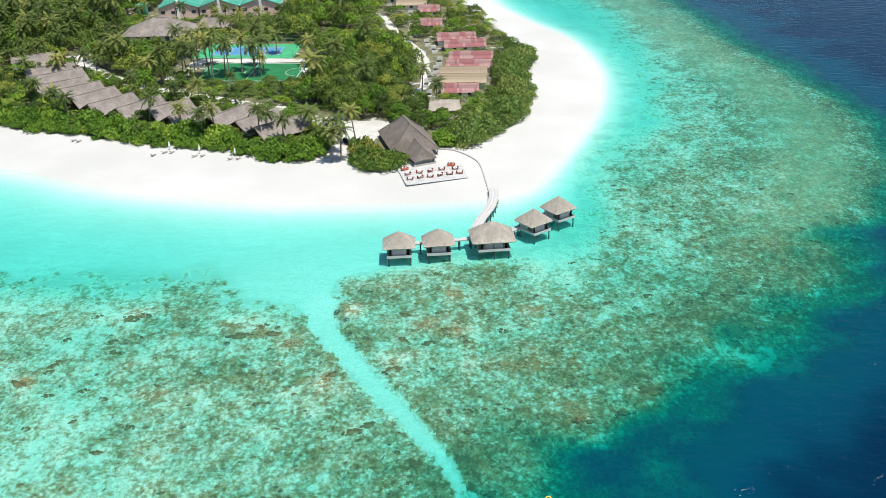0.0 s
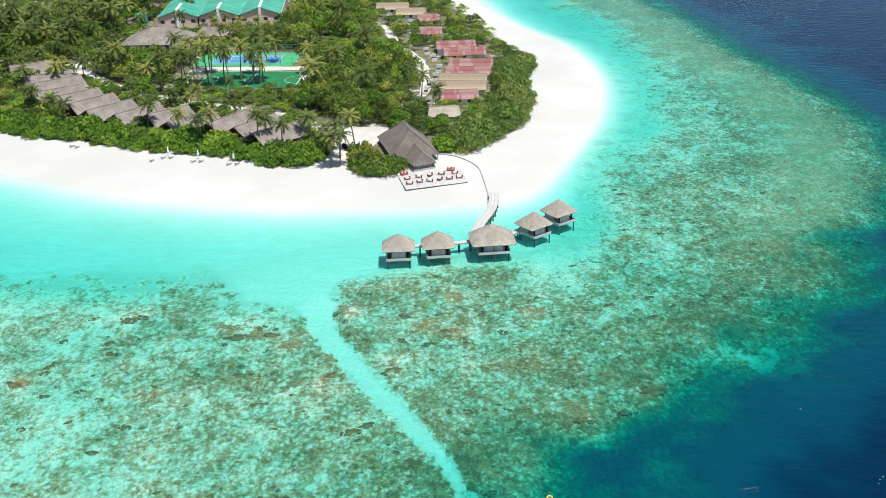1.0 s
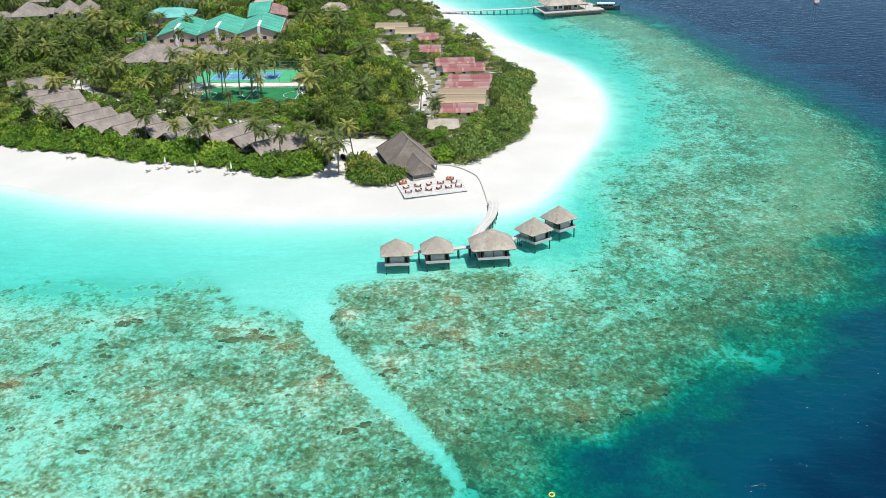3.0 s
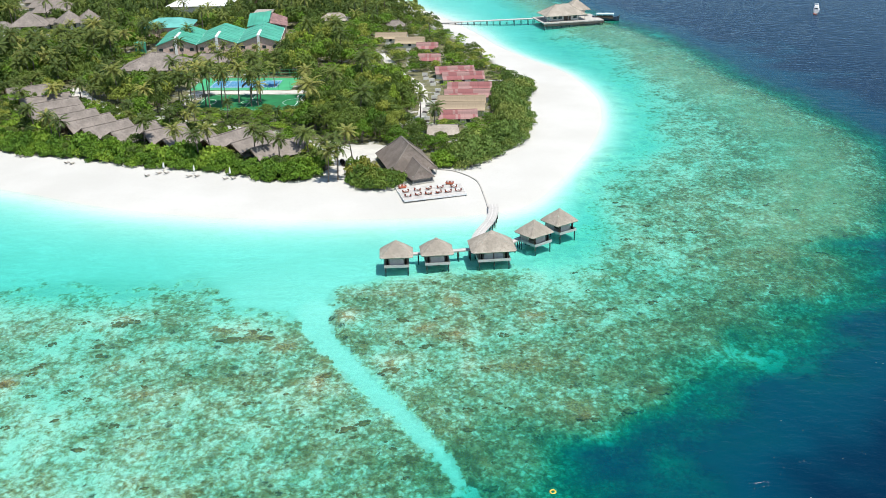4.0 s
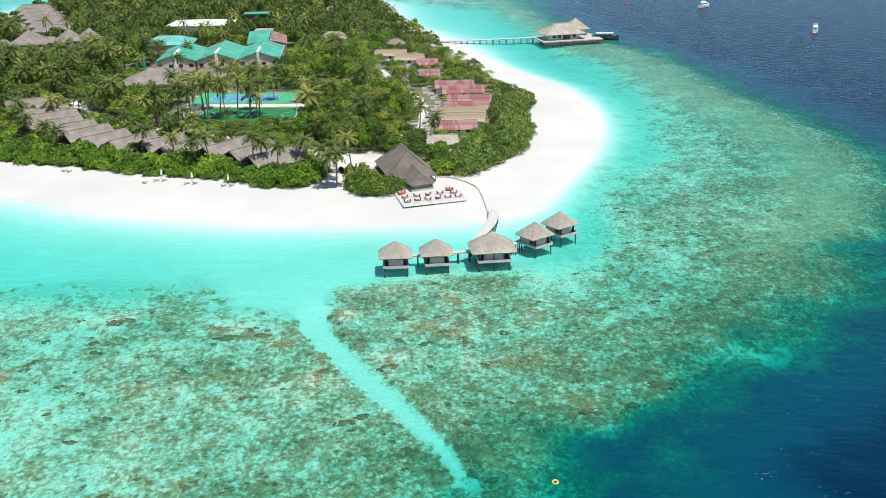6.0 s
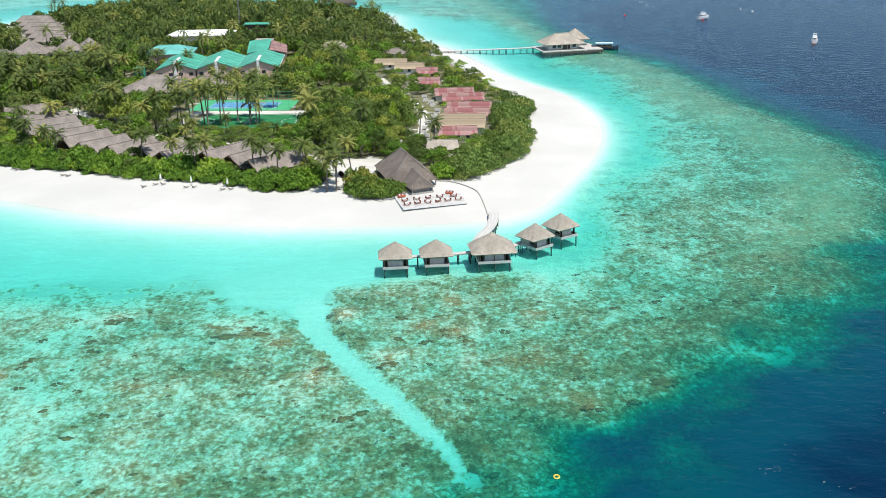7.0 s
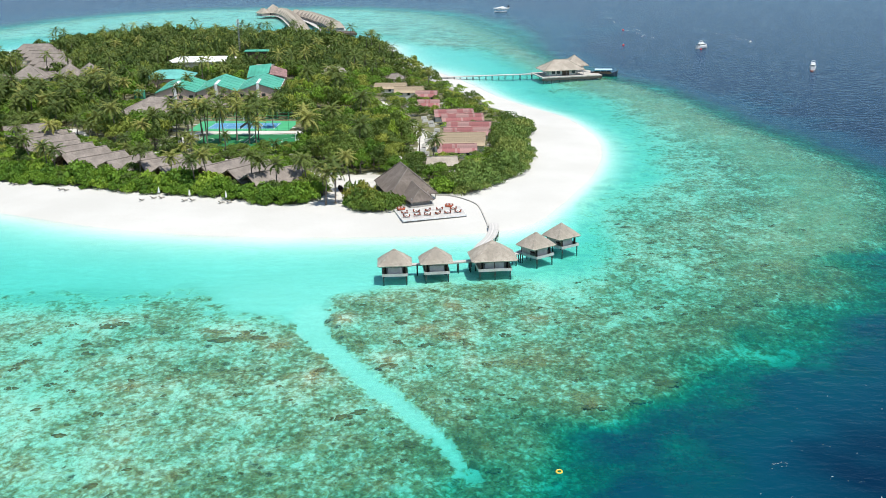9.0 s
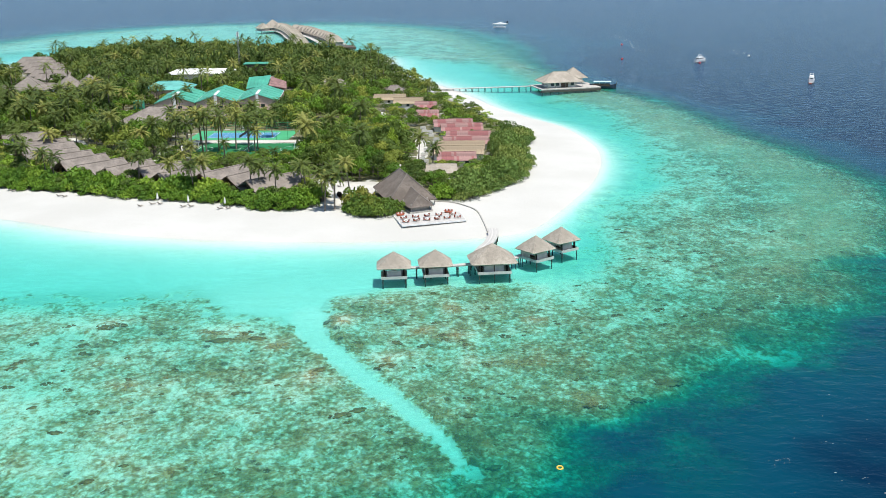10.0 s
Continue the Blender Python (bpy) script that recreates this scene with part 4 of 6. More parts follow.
RED_LABEL = "garden villa with a striped faded red sheet roof"
TAN_LABEL = "garden villa with a plain tan palm-mat roof"
RIGHT_ROW = [(-3.7, 384.4, 10.6, 385.6, 0), (-1.1, 374.6, 13.8, 375.7, 0), (0.8, 358.7, 15.9, 358.1, 0), (-0.3, 348.2, 15.2, 348.0, 0),
             (-2.4, 339.6, 13.2, 338.7, 1), (-3.2, 331.6, 12.6, 330.6, 1), (-2.3, 320.6, 9.8, 320.8, 0),
             (-29.3, 456.5, -15.6, 455.5, 1), (-20.5, 444.8, -8.0, 444.2, 1), (-11.4, 432.0, -2.5, 431.6, 0), (-10.2, 408.6, -1.5, 408.2, 0)]
for i_, (a_, b_, c_, d_, tan_) in enumerate(RIGHT_ROW):
    panel_villa(a_, b_, c_, d_, 4.1, 5.2, 3.2, (TANROOF, TANROOF) if tan_ else (PINKROOF, PALEROOF), TAN_LABEL if tan_ else RED_LABEL,
                "sheet-roofed garden villas", i_)

flat = thing("service_block", pose(-0.8, 305.0, 1.2), "low outbuilding with a weathered grey thatched roof beside a palm", "outbuilding")
for sy_ in (-1, 1):
    part("roof_slope", thatch_slope(bmesh.new(), (-4.9, sy_ * 4.4, 1.5), (4.9, sy_ * 4.4, 1.5), (4.4, 0.6, 3.3), (-4.4, 0.6, 3.3), 6, 0.16, 0.05, 60 + sy_), THATCH, flat)
part("ridge_cap", rod((-4.5, 0.6, 3.32), (4.5, 0.6, 3.32), 0.16, 0.16, 6), THATCH, flat)
part("wall", boxes((-4.0, -3.2, -0.2, 4.0, 3.2, 1.9)), CONCRETE, flat)
part("door", boxes((-1.0, -3.28, -0.1, 0.0, -3.21, 1.6)), TIMBER_DARK, flat)


# ---- buildings in the woods ----
def hip_house(x, y, turn, w, d, eave, top, ridge, roof, wall, label, category="building", group=""):
    h = thing("hip_roofed_house", pose(x, y, 1.2, 0, 0, turn), label, category, group)
    hip_roof(h, roof, w, d, eave - 1.2, top - 1.2, ridge, 9, 0.25, 0.1, int(abs(x) + y))
    iw, idp, wh = w / 2 - 1.1, d / 2 - 1.1, eave - 1.2 + 0.25
    part("wall", boxes((-iw, -idp, -0.3, iw, idp, wh)), wall, h)
    k = max(2, int(w / 4))
    for i in range(k):
        cx = -iw + 2 * iw * (i + 0.5) / k
        part("window", boxes((cx - 0.8, -idp - 0.06, 0.3, cx + 0.8, -idp - 0.01, wh - 0.6)), GLASS_DARK, h)
    return h


hip_house(-108.5, 404, 0, 28, 17, 3.6, 8.8, 2.5, THATCH_VILLA, PLASTER, "wide reception hall under a pale grey thatched hip roof")
hip_house(-91, 412, 0, 13, 9, 3.6, 6.4, 3.0, THATCH_VILLA, PLASTER, "smaller grey thatched annex beside the hall")
hip_house(-194, 505, 8, 18, 15, 4.0, 9.8, 0.0, THATCH_VILLA, PLASTER, "pointed thatched pool bar near the far shore", group="pointed thatched halls")
hip_house(-175, 505, 38, 12, 11.5, 4.8, 10.2, 0.0, THATCH_VILLA, PLASTER, "pointed thatched hall among palms", group="pointed thatched halls")
hip_house(-166, 506, 38, 12, 11.5, 4.8, 10.2, 0.0, THATCH_VILLA, PLASTER, "pointed thatched hall among palms", group="pointed thatched halls")
hip_house(-187, 509, 0, 11, 7, 3.6, 6.0, 3.5, THATCH_VILLA, PLASTER, "low thatched link roof between pointed halls", group="pointed thatched halls")
hip_house(-206, 500, 0, 12, 8, 3.4, 6.2, 3.0, THATCH_VILLA, PLASTER, "low thatched hall beside the pool", group="pointed thatched halls")
hip_house(-50.5, 497, 0, 14, 10, 4.6, 7.4, 3.0, THATCH, PLASTER, "lone thatched house deep in the woods")
hip_house(-61, 592, 0, 9, 8, 5.0, 7.6, 1.0, THATCH, PLASTER, "small thatched house deep in the woods")
hip_house(-22, 487, 0, 9, 7, 3.0, 5.2, 1.5, THATCH_VILLA, PLASTER, "small thatched house by the eastern shore")


def main_hall():
    h = thing("main_hall", pose(-92.5, 435.0, 1.2, 0, 0, 4.0), "service hall with three sea-green gabled sheet roofs", "hall")

    def slope(pts, n, label="sea-green sheet roof panel", material=GREENROOF):
        """A roof slope in n standing-seam sheets; pts: low near, low far, high far, high near."""
        p = [Vector(q) for q in pts]
        for i in range(n):
            s0, s1 = i / n, (i + 1) / n - 0.006
            up = Vector((0, 0, 0.03 * (i % 2)))
            q = [p[0].lerp(p[1], s0) + up, p[0].lerp(p[1], s1) + up, p[3].lerp(p[2], s1) + up, p[3].lerp(p[2], s0) + up]
            if (q[1] - q[0]).cross(q[3] - q[0]).z < 0:
                q = q[::-1]
            part("roof_panel", quad_skin(bmesh.new(), q, 0.15), material, h, label)

    def walls(x0, x1, y0, y1, low, xm, top):
        bm = bmesh.new()
        sec = [(x0 + 0.3, -0.3), (x1 - 0.3, -0.3), (x1 - 0.3, low - 0.3), (xm, top - 0.3), (x0 + 0.3, low - 0.3)]
        f0, f1 = [bm.verts.new((x, y0, z)) for x, z in sec], [bm.verts.new((x, y1, z)) for x, z in sec]
        bm.faces.new(f0)
        bm.faces.new(f1[::-1])
        for i in range(5):
            j = (i + 1) % 5
            bm.faces.new((f0[i], f1[i], f1[j], f0[j]))
        bmesh.ops.recalc_face_normals(bm, faces=bm.faces[:])
        part("wall", bm, PINKWALL, h, "pink-beige rendered wall")

    low, top = 4.7, 7.6
    for x0, x1, y1 in ((-24.6, -8.2, 33.0), (-8.2, 8.3, 33.5), (8.3, 25.4, 32.5)):
        xm = (x0 + x1) / 2
        slope([(x0, -0.7, low), (x0, y1, low), (xm, y1, top), (xm, -0.7, top)], 11)
        slope([(x1, -0.7, low), (x1, y1, low), (xm, y1, top), (xm, -0.7, top)], 11)
        walls(x0, x1, 0.0, y1 - 0.4, low, xm, top)
        for i in range(4):
            cx = x0 + (x1 - x0) * (i + 0.5) / 4
            part("window", boxes((cx - 0.8, -0.08, 2.2, cx + 0.8, -0.01, 3.4)), GLASS_DARK, h)
        bm = bmesh.new()
        quad_skin(bm, [(xm - 0.55, -0.9, top + 0.16), (xm + 0.55, -0.9, top + 0.16), (xm + 0.55, 12.0, top + 0.2), (xm - 0.55, 12.0, top + 0.2)], 0.3)
        part("ridge_vent", bm, WHITE, h, "white ridge strip")
        part("gable_pier", boxes((xm - 0.55, -0.9, -0.3, xm + 0.55, -0.1, top - 0.16), bevel=0.05), WHITE, h, "white rendered gable pier")
        part("gutter", rod((x1, -0.6, low - 0.1), (x1, y1, low - 0.1), 0.14, 0.14, 6), WHITE, h)
    # a higher wing behind the third gable, with a faded red lean-to
    slope([(9.0, 33.0, 5.6), (18.6, 33.0, 7.4), (18.6, 51.0, 9.4), (9.0, 48.0, 9.0)], 6)
    part("wing_wall", boxes((9.4, 33.4, -0.3, 18.2, 47.0, 5.4)), PINKWALL, h)
    slope([(18.8, 33.5, 6.9), (26.5, 34.5, 5.2), (25.5, 49.0, 6.6), (18.8, 50.0, 8.8)], 7, "faded red side roof", PALEROOF)
    part("lean_to_wall", boxes((18.8, 34.5, -0.3, 25.0, 47.5, 4.9)), PINKWALL, h)


main_hall()
teal = thing("hip_roofed_store", pose(-123.5, 486.0, 1.2, 0, 0, 4), "store with a pale teal hipped sheet roof behind the hall", "outbuilding")
hip_roof(teal, TEALROOF, 22, 19, 4.6, 7.4, 5.0, 6, 0.12, 0.0, 81, label="pale teal roof sheet")
part("wall", boxes((-10.2, -8.8, -0.3, 10.2, 8.8, 4.6)), PINKWALL, teal)
block = thing("white_roofed_hall", pose(-121, 542, 0.4), "long hall with a plain white sheet roof", "hall")
bm_ = bmesh.new()
quad_skin(bm_, [(-16, -10, 6.2), (16, -10, 6.2), (11.5, 0, 7.9), (-11.5, 0, 7.9)], 0.2)
quad_skin(bm_, [(16, 10, 6.2), (-16, 10, 6.2), (-11.5, 0, 7.9), (11.5, 0, 7.9)], 0.2)
quad_skin(bm_, [(16, -10, 6.2), (16, 10, 6.2), (11.5, 0, 7.9)], 0.2)
quad_skin(bm_, [(-16, 10, 6.2), (-16, -10, 6.2), (-11.5, 0, 7.9)], 0.2)
part("roof", bm_, WHITE, block)
part("wall", boxes((-12.5, -8.5, -0.3, 12.5, 8.5, 6.0)), PLASTER, block)
tank = thing("water_store", pose(-96, 560, 2.4), "small green-roofed water store", "outbuilding")
part("roof", boxes((-6.5, -4, 6.0, 6.5, 4, 6.5), bevel=0.1), GREENROOF, tank)
part("wall", boxes((-6, -3.5, -0.3, 6, 3.5, 6.0)), TIMBER_DARK, tank)
shed = thing("pale_shed", pose(-85, 512, 1.2), "pale grey sheet-roofed shed", "outbuilding")
part("roof", boxes((-4.5, -5, 5.2, 4.5, 5, 5.6), bevel=0.1), CONCRETE, shed)
part("wall", boxes((-4, -4.5, -0.3, 4, 4.5, 5.2)), PLASTER, shed)
kiosk = thing("green_tank", pose(-126, 443, 1.2), "round sea-green water tank", "tank")
part("barrel", rod((0, 0, 0), (0, 0, 4.4), 2.3, 2.3, 18), GREENROOF, kiosk)
part("lid", rod((0, 0, 4.4), (0, 0, 5.0), 2.4, 0.5, 18), GREENROOF, kiosk)


def radio_mast(x, y, height):
    t = thing("radio_mast", pose(x, y, 1.2), "slim grey lattice radio mast above the trees", "mast")
    legs = [(0.6 * math.cos(a), 0.6 * math.sin(a)) for a in (0.5, 2.6, 4.7)]
    for lx, ly in legs:
        part("leg", rod((lx, ly, 0), (lx * 0.5, ly * 0.5, height), 0.09, 0.07, 6), STEEL, t)
    bm = bmesh.new()
    k = 16
    for i in range(k):
        for j in range(3):
            a, b = legs[j], legs[(j + 1) % 3]
            s0, s1 = 1 - 0.5 * i / k, 1 - 0.5 * (i + 1) / k
            rod((a[0] * s0, a[1] * s0, height * i / k), (b[0] * s1, b[1] * s1, height * (i + 1) / k), 0.04, 0.04, 4, bm)
    part("lattice", bm, STEEL, t)
    for a in (0, 120, 240):
        part("antenna", boxes((-0.15, 0.5, height - 2.6, 0.15, 0.75, height - 0.4)), WHITE, t).matrix_basis = pose(0, 0, 0, 0, 0, a)
    part("tip", rod((0, 0, height - 0.2), (0, 0, height + 1.2), 0.05, 0.02, 6), STEEL, t)


radio_mast(-107, 570, 23)


# ---- sports courts ----
def slab(bm, x0, y0, x1, y1, z, t=0.12):
    return box(bm, x0, y0, z - t, x1, y1, z)


def line_marks(rows, z):
    bm = bmesh.new()
    for x0, y0, x1, y1 in rows:
        box(bm, x0, y0, z, x1, y1, z + 0.006)
    return bm


def arc_marks(cx, cy, r, a0, a1, z, w=0.12):
    bm = bmesh.new()
    k = 28
    for i in range(k):
        a, b = radians(a0 + (a1 - a0) * i / k), radians(a0 + (a1 - a0) * (i + 1) / k)
        quad_skin(bm, [(cx + (r - w) * math.cos(a), cy + (r - w) * math.sin(a), z + 0.01), (cx + r * math.cos(a), cy + r * math.sin(a), z + 0.01),
                       (cx + r * math.cos(b), cy + r * math.sin(b), z + 0.01), (cx + (r - w) * math.cos(b), cy + (r - w) * math.sin(b), z + 0.01)], 0.008)
    return bm


pitch = thing("football_pitch", pose(-65.6, 353.6, 1.40, 0, 0, -4), "dark green artificial turf pitch with white lines", "pitch")
part("turf", slab(bmesh.new(), -17.2, -13.0, 17.2, 9.2, 0.0), COURT_GREEN, pitch)
part("line_marking", line_marks([(-16.5, -12.4, 16.5, -12.25), (-16.5, 8.45, 16.5, 8.6), (-16.5, -12.4, -16.35, 8.6), (16.35, -12.4, 16.5, 8.6), (-0.08, -12.25, 0.08, 8.45)], 0.004), WHITE, pitch)
part("line_marking", arc_marks(0, -1.9, 2.6, 0, 360, 0.004), WHITE, pitch)
part("line_marking", arc_marks(-16.4, -1.9, 5, -90, 90, 0.004), WHITE, pitch)
part("line_marking", arc_marks(16.4, -1.9, 5, 90, 270, 0.004), WHITE, pitch)
for sx in (-1, 1):
    bm_ = rod((sx * 16.6, -3.4, 0), (sx * 16.6, -3.4, 2), 0.06)
    rod((sx * 16.6, -0.4, 0), (sx * 16.6, -0.4, 2), 0.06, bm=bm_)
    rod((sx * 16.6, -3.4, 2), (sx * 16.6, -0.4, 2), 0.06, bm=bm_)
    part("goal_frame", bm_, WHITE, pitch)
tennis = thing("tennis_court", pose(-71.5, 379.5, 1.40, 0, 0, -4), "blue and light green hard tennis court with a fence", "tennis court")
part("apron", slab(bmesh.new(), -18.0, -9.6, 18.0, 9.6, 0.0), COURT_LIGHT, tennis)
part("playing_surface", slab(bmesh.new(), -12.2, -5.6, 12.2, 5.6, 0.006, 0.1), COURT_BLUE, tennis)
part("line_marking", line_marks([(-11.9, -5.5, 11.9, -5.4), (-11.9, 5.4, 11.9, 5.5), (-11.9, -5.5, -11.8, 5.5), (11.8, -5.5, 11.9, 5.5), (-6.4, -0.05, 6.4, 0.05),
                                 (-11.9, -4.15, 11.9, -4.05), (-11.9, 4.05, 11.9, 4.15), (-6.45, -4.1, -6.35, 4.1), (6.35, -4.1, 6.45, 4.1)], 0.008), WHITE, tennis)
part("net", boxes((-0.02, -6.2, 0.05, 0.02, 6.2, 0.95)), SHADOWY, tennis)
post_ = None
for x_ in range(-18, 19, 4):
    for y_ in (-9.7, 9.7):
        if y_ < 0 and x_ < 6:
            continue
        if post_ is None:
            post_ = part("fence_post", rod((0, 0, -0.2), (0, 0, 3.0), 0.06, 0.06, 6), COURT_LIGHT, tennis)
            post_.matrix_basis = pose(x_, y_, 0)
        else:
            again("fence_post", post_, pose(x_, y_, 0), tennis)
for z_ in (1.0, 2.0, 3.0):
    part("fence_rail", rod((-18, 9.7, z_), (18, 9.7, z_), 0.04, 0.04, 6), COURT_LIGHT, tennis)


# ---- sand paths and clearings ----
def sand_path(line, width, label):
    pts = spline(line, False, 5)
    bm = bmesh.new()
    rows_ = []
    for i, p in enumerate(pts):
        q = pts[min(i + 1, len(pts) - 1)] - pts[max(i - 1, 0)]
        s = np.array([-q[1], q[0]]) / np.hypot(*q)
        w = width * (0.75 + 0.5 * random.Random(i).random())
        rows_.append([bm.verts.new((*(p + s * w * e), 1.385 + (0.03 if abs(e) < 0.3 else 0))) for e in (-0.5, -0.2, 0.2, 0.5)])
    for a, b in zip(rows_[:-1], rows_[1:]):
        for k in range(3):
            bm.faces.new((a[k], b[k], b[k + 1], a[k + 1]))
    bmesh.ops.recalc_face_normals(bm, faces=bm.faces[:])
    tagged(part("sand_path", bm, PATH_SAND), label, "path", kind="structure")


PATHS = [([(-26, 430), (-22, 415), (-18, 396), (-14.7, 387.6), (-9.4, 371), (-7.6, 353), (-7, 333), (-10, 324), (-15, 318)], 3.4),
         ([(-134, 378), (-120, 357), (-110, 346), (-99, 336.5), (-84, 327), (-70, 320), (-55, 312.5), (-44, 308.5)], 5.4),
         ([(-93, 344), (-89, 350), (-87, 360), (-86, 367.0), (-70, 366.3), (-55, 365.6), (-41, 365.8), (-36, 368)], 4.6),
         ([(-37, 300), (-31, 291), (-27, 284), (-26.5, 275), (-30, 266)], 9.5),
         ([(-30, 292.5), (-22, 292.8), (-16, 287)], 9.0),
         ([(-48, 350), (-43, 357), (-40, 363)], 7.0),
         ([(-24, 290), (-22, 284), (-23, 278)], 5.0)]
for line_, w_ in PATHS:
    sand_path(line_, w_, "raked white sand path through the greenery")


# ---- jetty, arrival pavilion and vessels ----
boardwalk("jetty", [(-8, 500.5), (8, 503.0), (26, 505.5), (44, 508.0)], 2.8, 1.3, "long pale timber jetty over the lagoon")


def arrival():
    a = thing("arrival_pavilion", pose(55.5, 503.0, 0, 0, 0, 13), "arrival pavilion with double thatched hip roofs on a jetty platform", "pavilion")
    part("platform", boxes((-12.5, -9, 1.1, 16.5, 9.5, 1.62), bevel=0.05), TIMBER, a)
    part("skirt", boxes((-12.6, -9.1, 0.1, 16.6, -8.95, 1.1)), PILE, a)
    pile = None
    for x in range(-12, 17, 4):
        for y in (-8.6, 9.0):
            if pile is None:
                pile = part("pile", rod((0, 0, -4), (0, 0, 1.1), 0.2, 0.18), PILE, a)
                pile.matrix_basis = pose(x, y, 0)
            else:
                again("pile", pile, pose(x, y, 0), a)
    hip_roof(a, THATCH, 20, 14, 4.2, 8.4, 3.2, 9, 0.25, 0.1, 71, pose(-1.0, -0.5, 0))
    hip_roof(a, THATCH, 11, 11, 4.6, 9.2, 0.0, 9, 0.25, 0.1, 72, pose(9, 8.5, 0))
    part("rear_platform", boxes((3, 9.5, 1.1, 15, 15, 1.6)), TIMBER, a)
    part("wall", boxes((-8, -4.5, 1.62, 5.5, 4.5, 4.6)), PLASTER, a)
    part("rear_wall", boxes((5.5, 5, 1.62, 12.5, 12.5, 5.0)), PLASTER, a)
    part("open_bay", boxes((-1.5, -4.58, 1.66, 2.0, -4.51, 3.9)), TIMBER_DARK, a)
    for x in (-6.5, -4.0, 3.2):
        part("window", boxes((x, -4.58, 2.4, x + 1.6, -4.51, 3.7)), GLASS_DARK, a)
    for x in (-10, -5, 0, 5, 8):
        part("post", rod((x, -6.8, 1.62), (x, -6.8, 4.3), 0.12), TIMBER, a)


arrival()


def hull_mesh(length, beam, depth, sheer=0.5, k=14, z0=-0.3):
    """A boat's hull from cross sections, decked over."""
    bm = bmesh.new()
    rings = []
    for i in range(k + 1):
        s = i / k
        w = beam / 2 * (math.sin(math.pi * min(1, 0.12 + s * 0.95)) ** 0.55 if s < 0.98 else 0.06)
        top = z0 + depth + sheer * (2 * s - 1) ** 2
        x = -length / 2 + length * s
        rings.append([bm.verts.new(p) for p in ((x, -w, top), (x, -w * 0.85, z0 + depth * 0.4), (x, 0, z0), (x, w * 0.85, z0 + depth * 0.4), (x, w, top))])
    for a, b in zip(rings[:-1], rings[1:]):
        for j in range(4):
            bm.faces.new((a[j], b[j], b[j + 1], a[j + 1]))
        bm.faces.new((a[4], b[4], b[0], a[0]))
    bm.faces.new(rings[0])
    bm.faces.new(rings[-1][::-1])
    bmesh.ops.recalc_face_normals(bm, faces=bm.faces[:])
    return bm


def ferry_boat():
    d = thing("passenger_dhow", pose(75.5, 505.0, 0, 0, 0, -8), "dark-hulled wooden passenger boat with a pale canopy at the jetty", "boat")
    part("hull", hull_mesh(12.5, 3.4, 1.7, 0.9), HULL_DARK, d)
    part("canopy", boxes((-4.4, -1.75, 3.0, 3.8, 1.75, 3.3), bevel=0.1), CANOPY, d, "pale blue-white flat canopy")
    part("cabin_side", boxes((-4.9, -1.5, 1.1, 3.4, -1.42, 2.1)), TIMBER_DARK, d)
    part("cabin_side", boxes((-4.9, 1.42, 1.1, 3.4, 1.5, 2.1)), TIMBER_DARK, d)
    part("bench", boxes((-4.0, -1.2, 1.4, 2.8, -0.7, 1.85), (-4.0, 0.7, 1.4, 2.8, 1.2, 1.85)), RED, d)
    for x in (-4.3, -1.6, 1.0, 3.3):
        for y in (-1.45, 1.45):
            part("stanchion", rod((x, y, 1.3), (x, y, 3.0), 0.05, 0.05, 6), WHITE, d)
    part("stem_post", rod((5.9, 0, 1.4), (6.6, 0, 3.2), 0.16, 0.08), TIMBER_DARK, d)


ferry_boat()


def motor_cruiser(x, y, turn, length, red=False):
    b = thing("motor_cruiser", pose(x, y, 0, 0, 0, turn), "white motor cruiser anchored on dark blue water" if not red else
              "white motor cruiser with a red tender astern", "boat", "anchored cruisers")
    part("hull", hull_mesh(length, length * 0.34, 1.9, 0.5), WHITE, b)
    part("cabin", boxes((-length * 0.30, -length * 0.12, 1.5, length * 0.20, length * 0.12, 2.9), bevel=0.15), WHITE, b)
    part("window_band", boxes((-length * 0.28, -length * 0.123, 2.0, length * 0.207, length * 0.123, 2.5)), GLASS_DARK, b)
    part("fly_bridge", boxes((-length * 0.22, -length * 0.10, 2.9, length * 0.08, length * 0.10, 3.5), bevel=0.12), WHITE, b)
    part("stern_window", boxes((-length * 0.305, -length * 0.09, 1.7, -length * 0.299, length * 0.09, 2.5)), GLASS_DARK, b)
    part("swim_platform", boxes((-length * 0.56, -length * 0.12, 0.25, -length * 0.44, length * 0.12, 0.4), bevel=0.04), TIMBER, b)
    part("aerial_arch", boxes((-length * 0.12, -length * 0.10, 3.5, -length * 0.08, -length * 0.08, 4.3), (-length * 0.12, length * 0.08, 3.5, -length * 0.08, length * 0.10, 4.3), (-length * 0.12, -length * 0.10, 4.3, -length * 0.08, length * 0.10, 4.4)), WHITE, b)
    if red:
        part("tender", hull_mesh(2.6, 1.1, 0.6, 0.15), RED, b, "small red tender").matrix_basis = pose(-length * 0.66, 0.4, 0, 0, 0, 30)


motor_cruiser(177, 515, 70, 9.0, True)
motor_cruiser(147, 614, 40, 9.0)


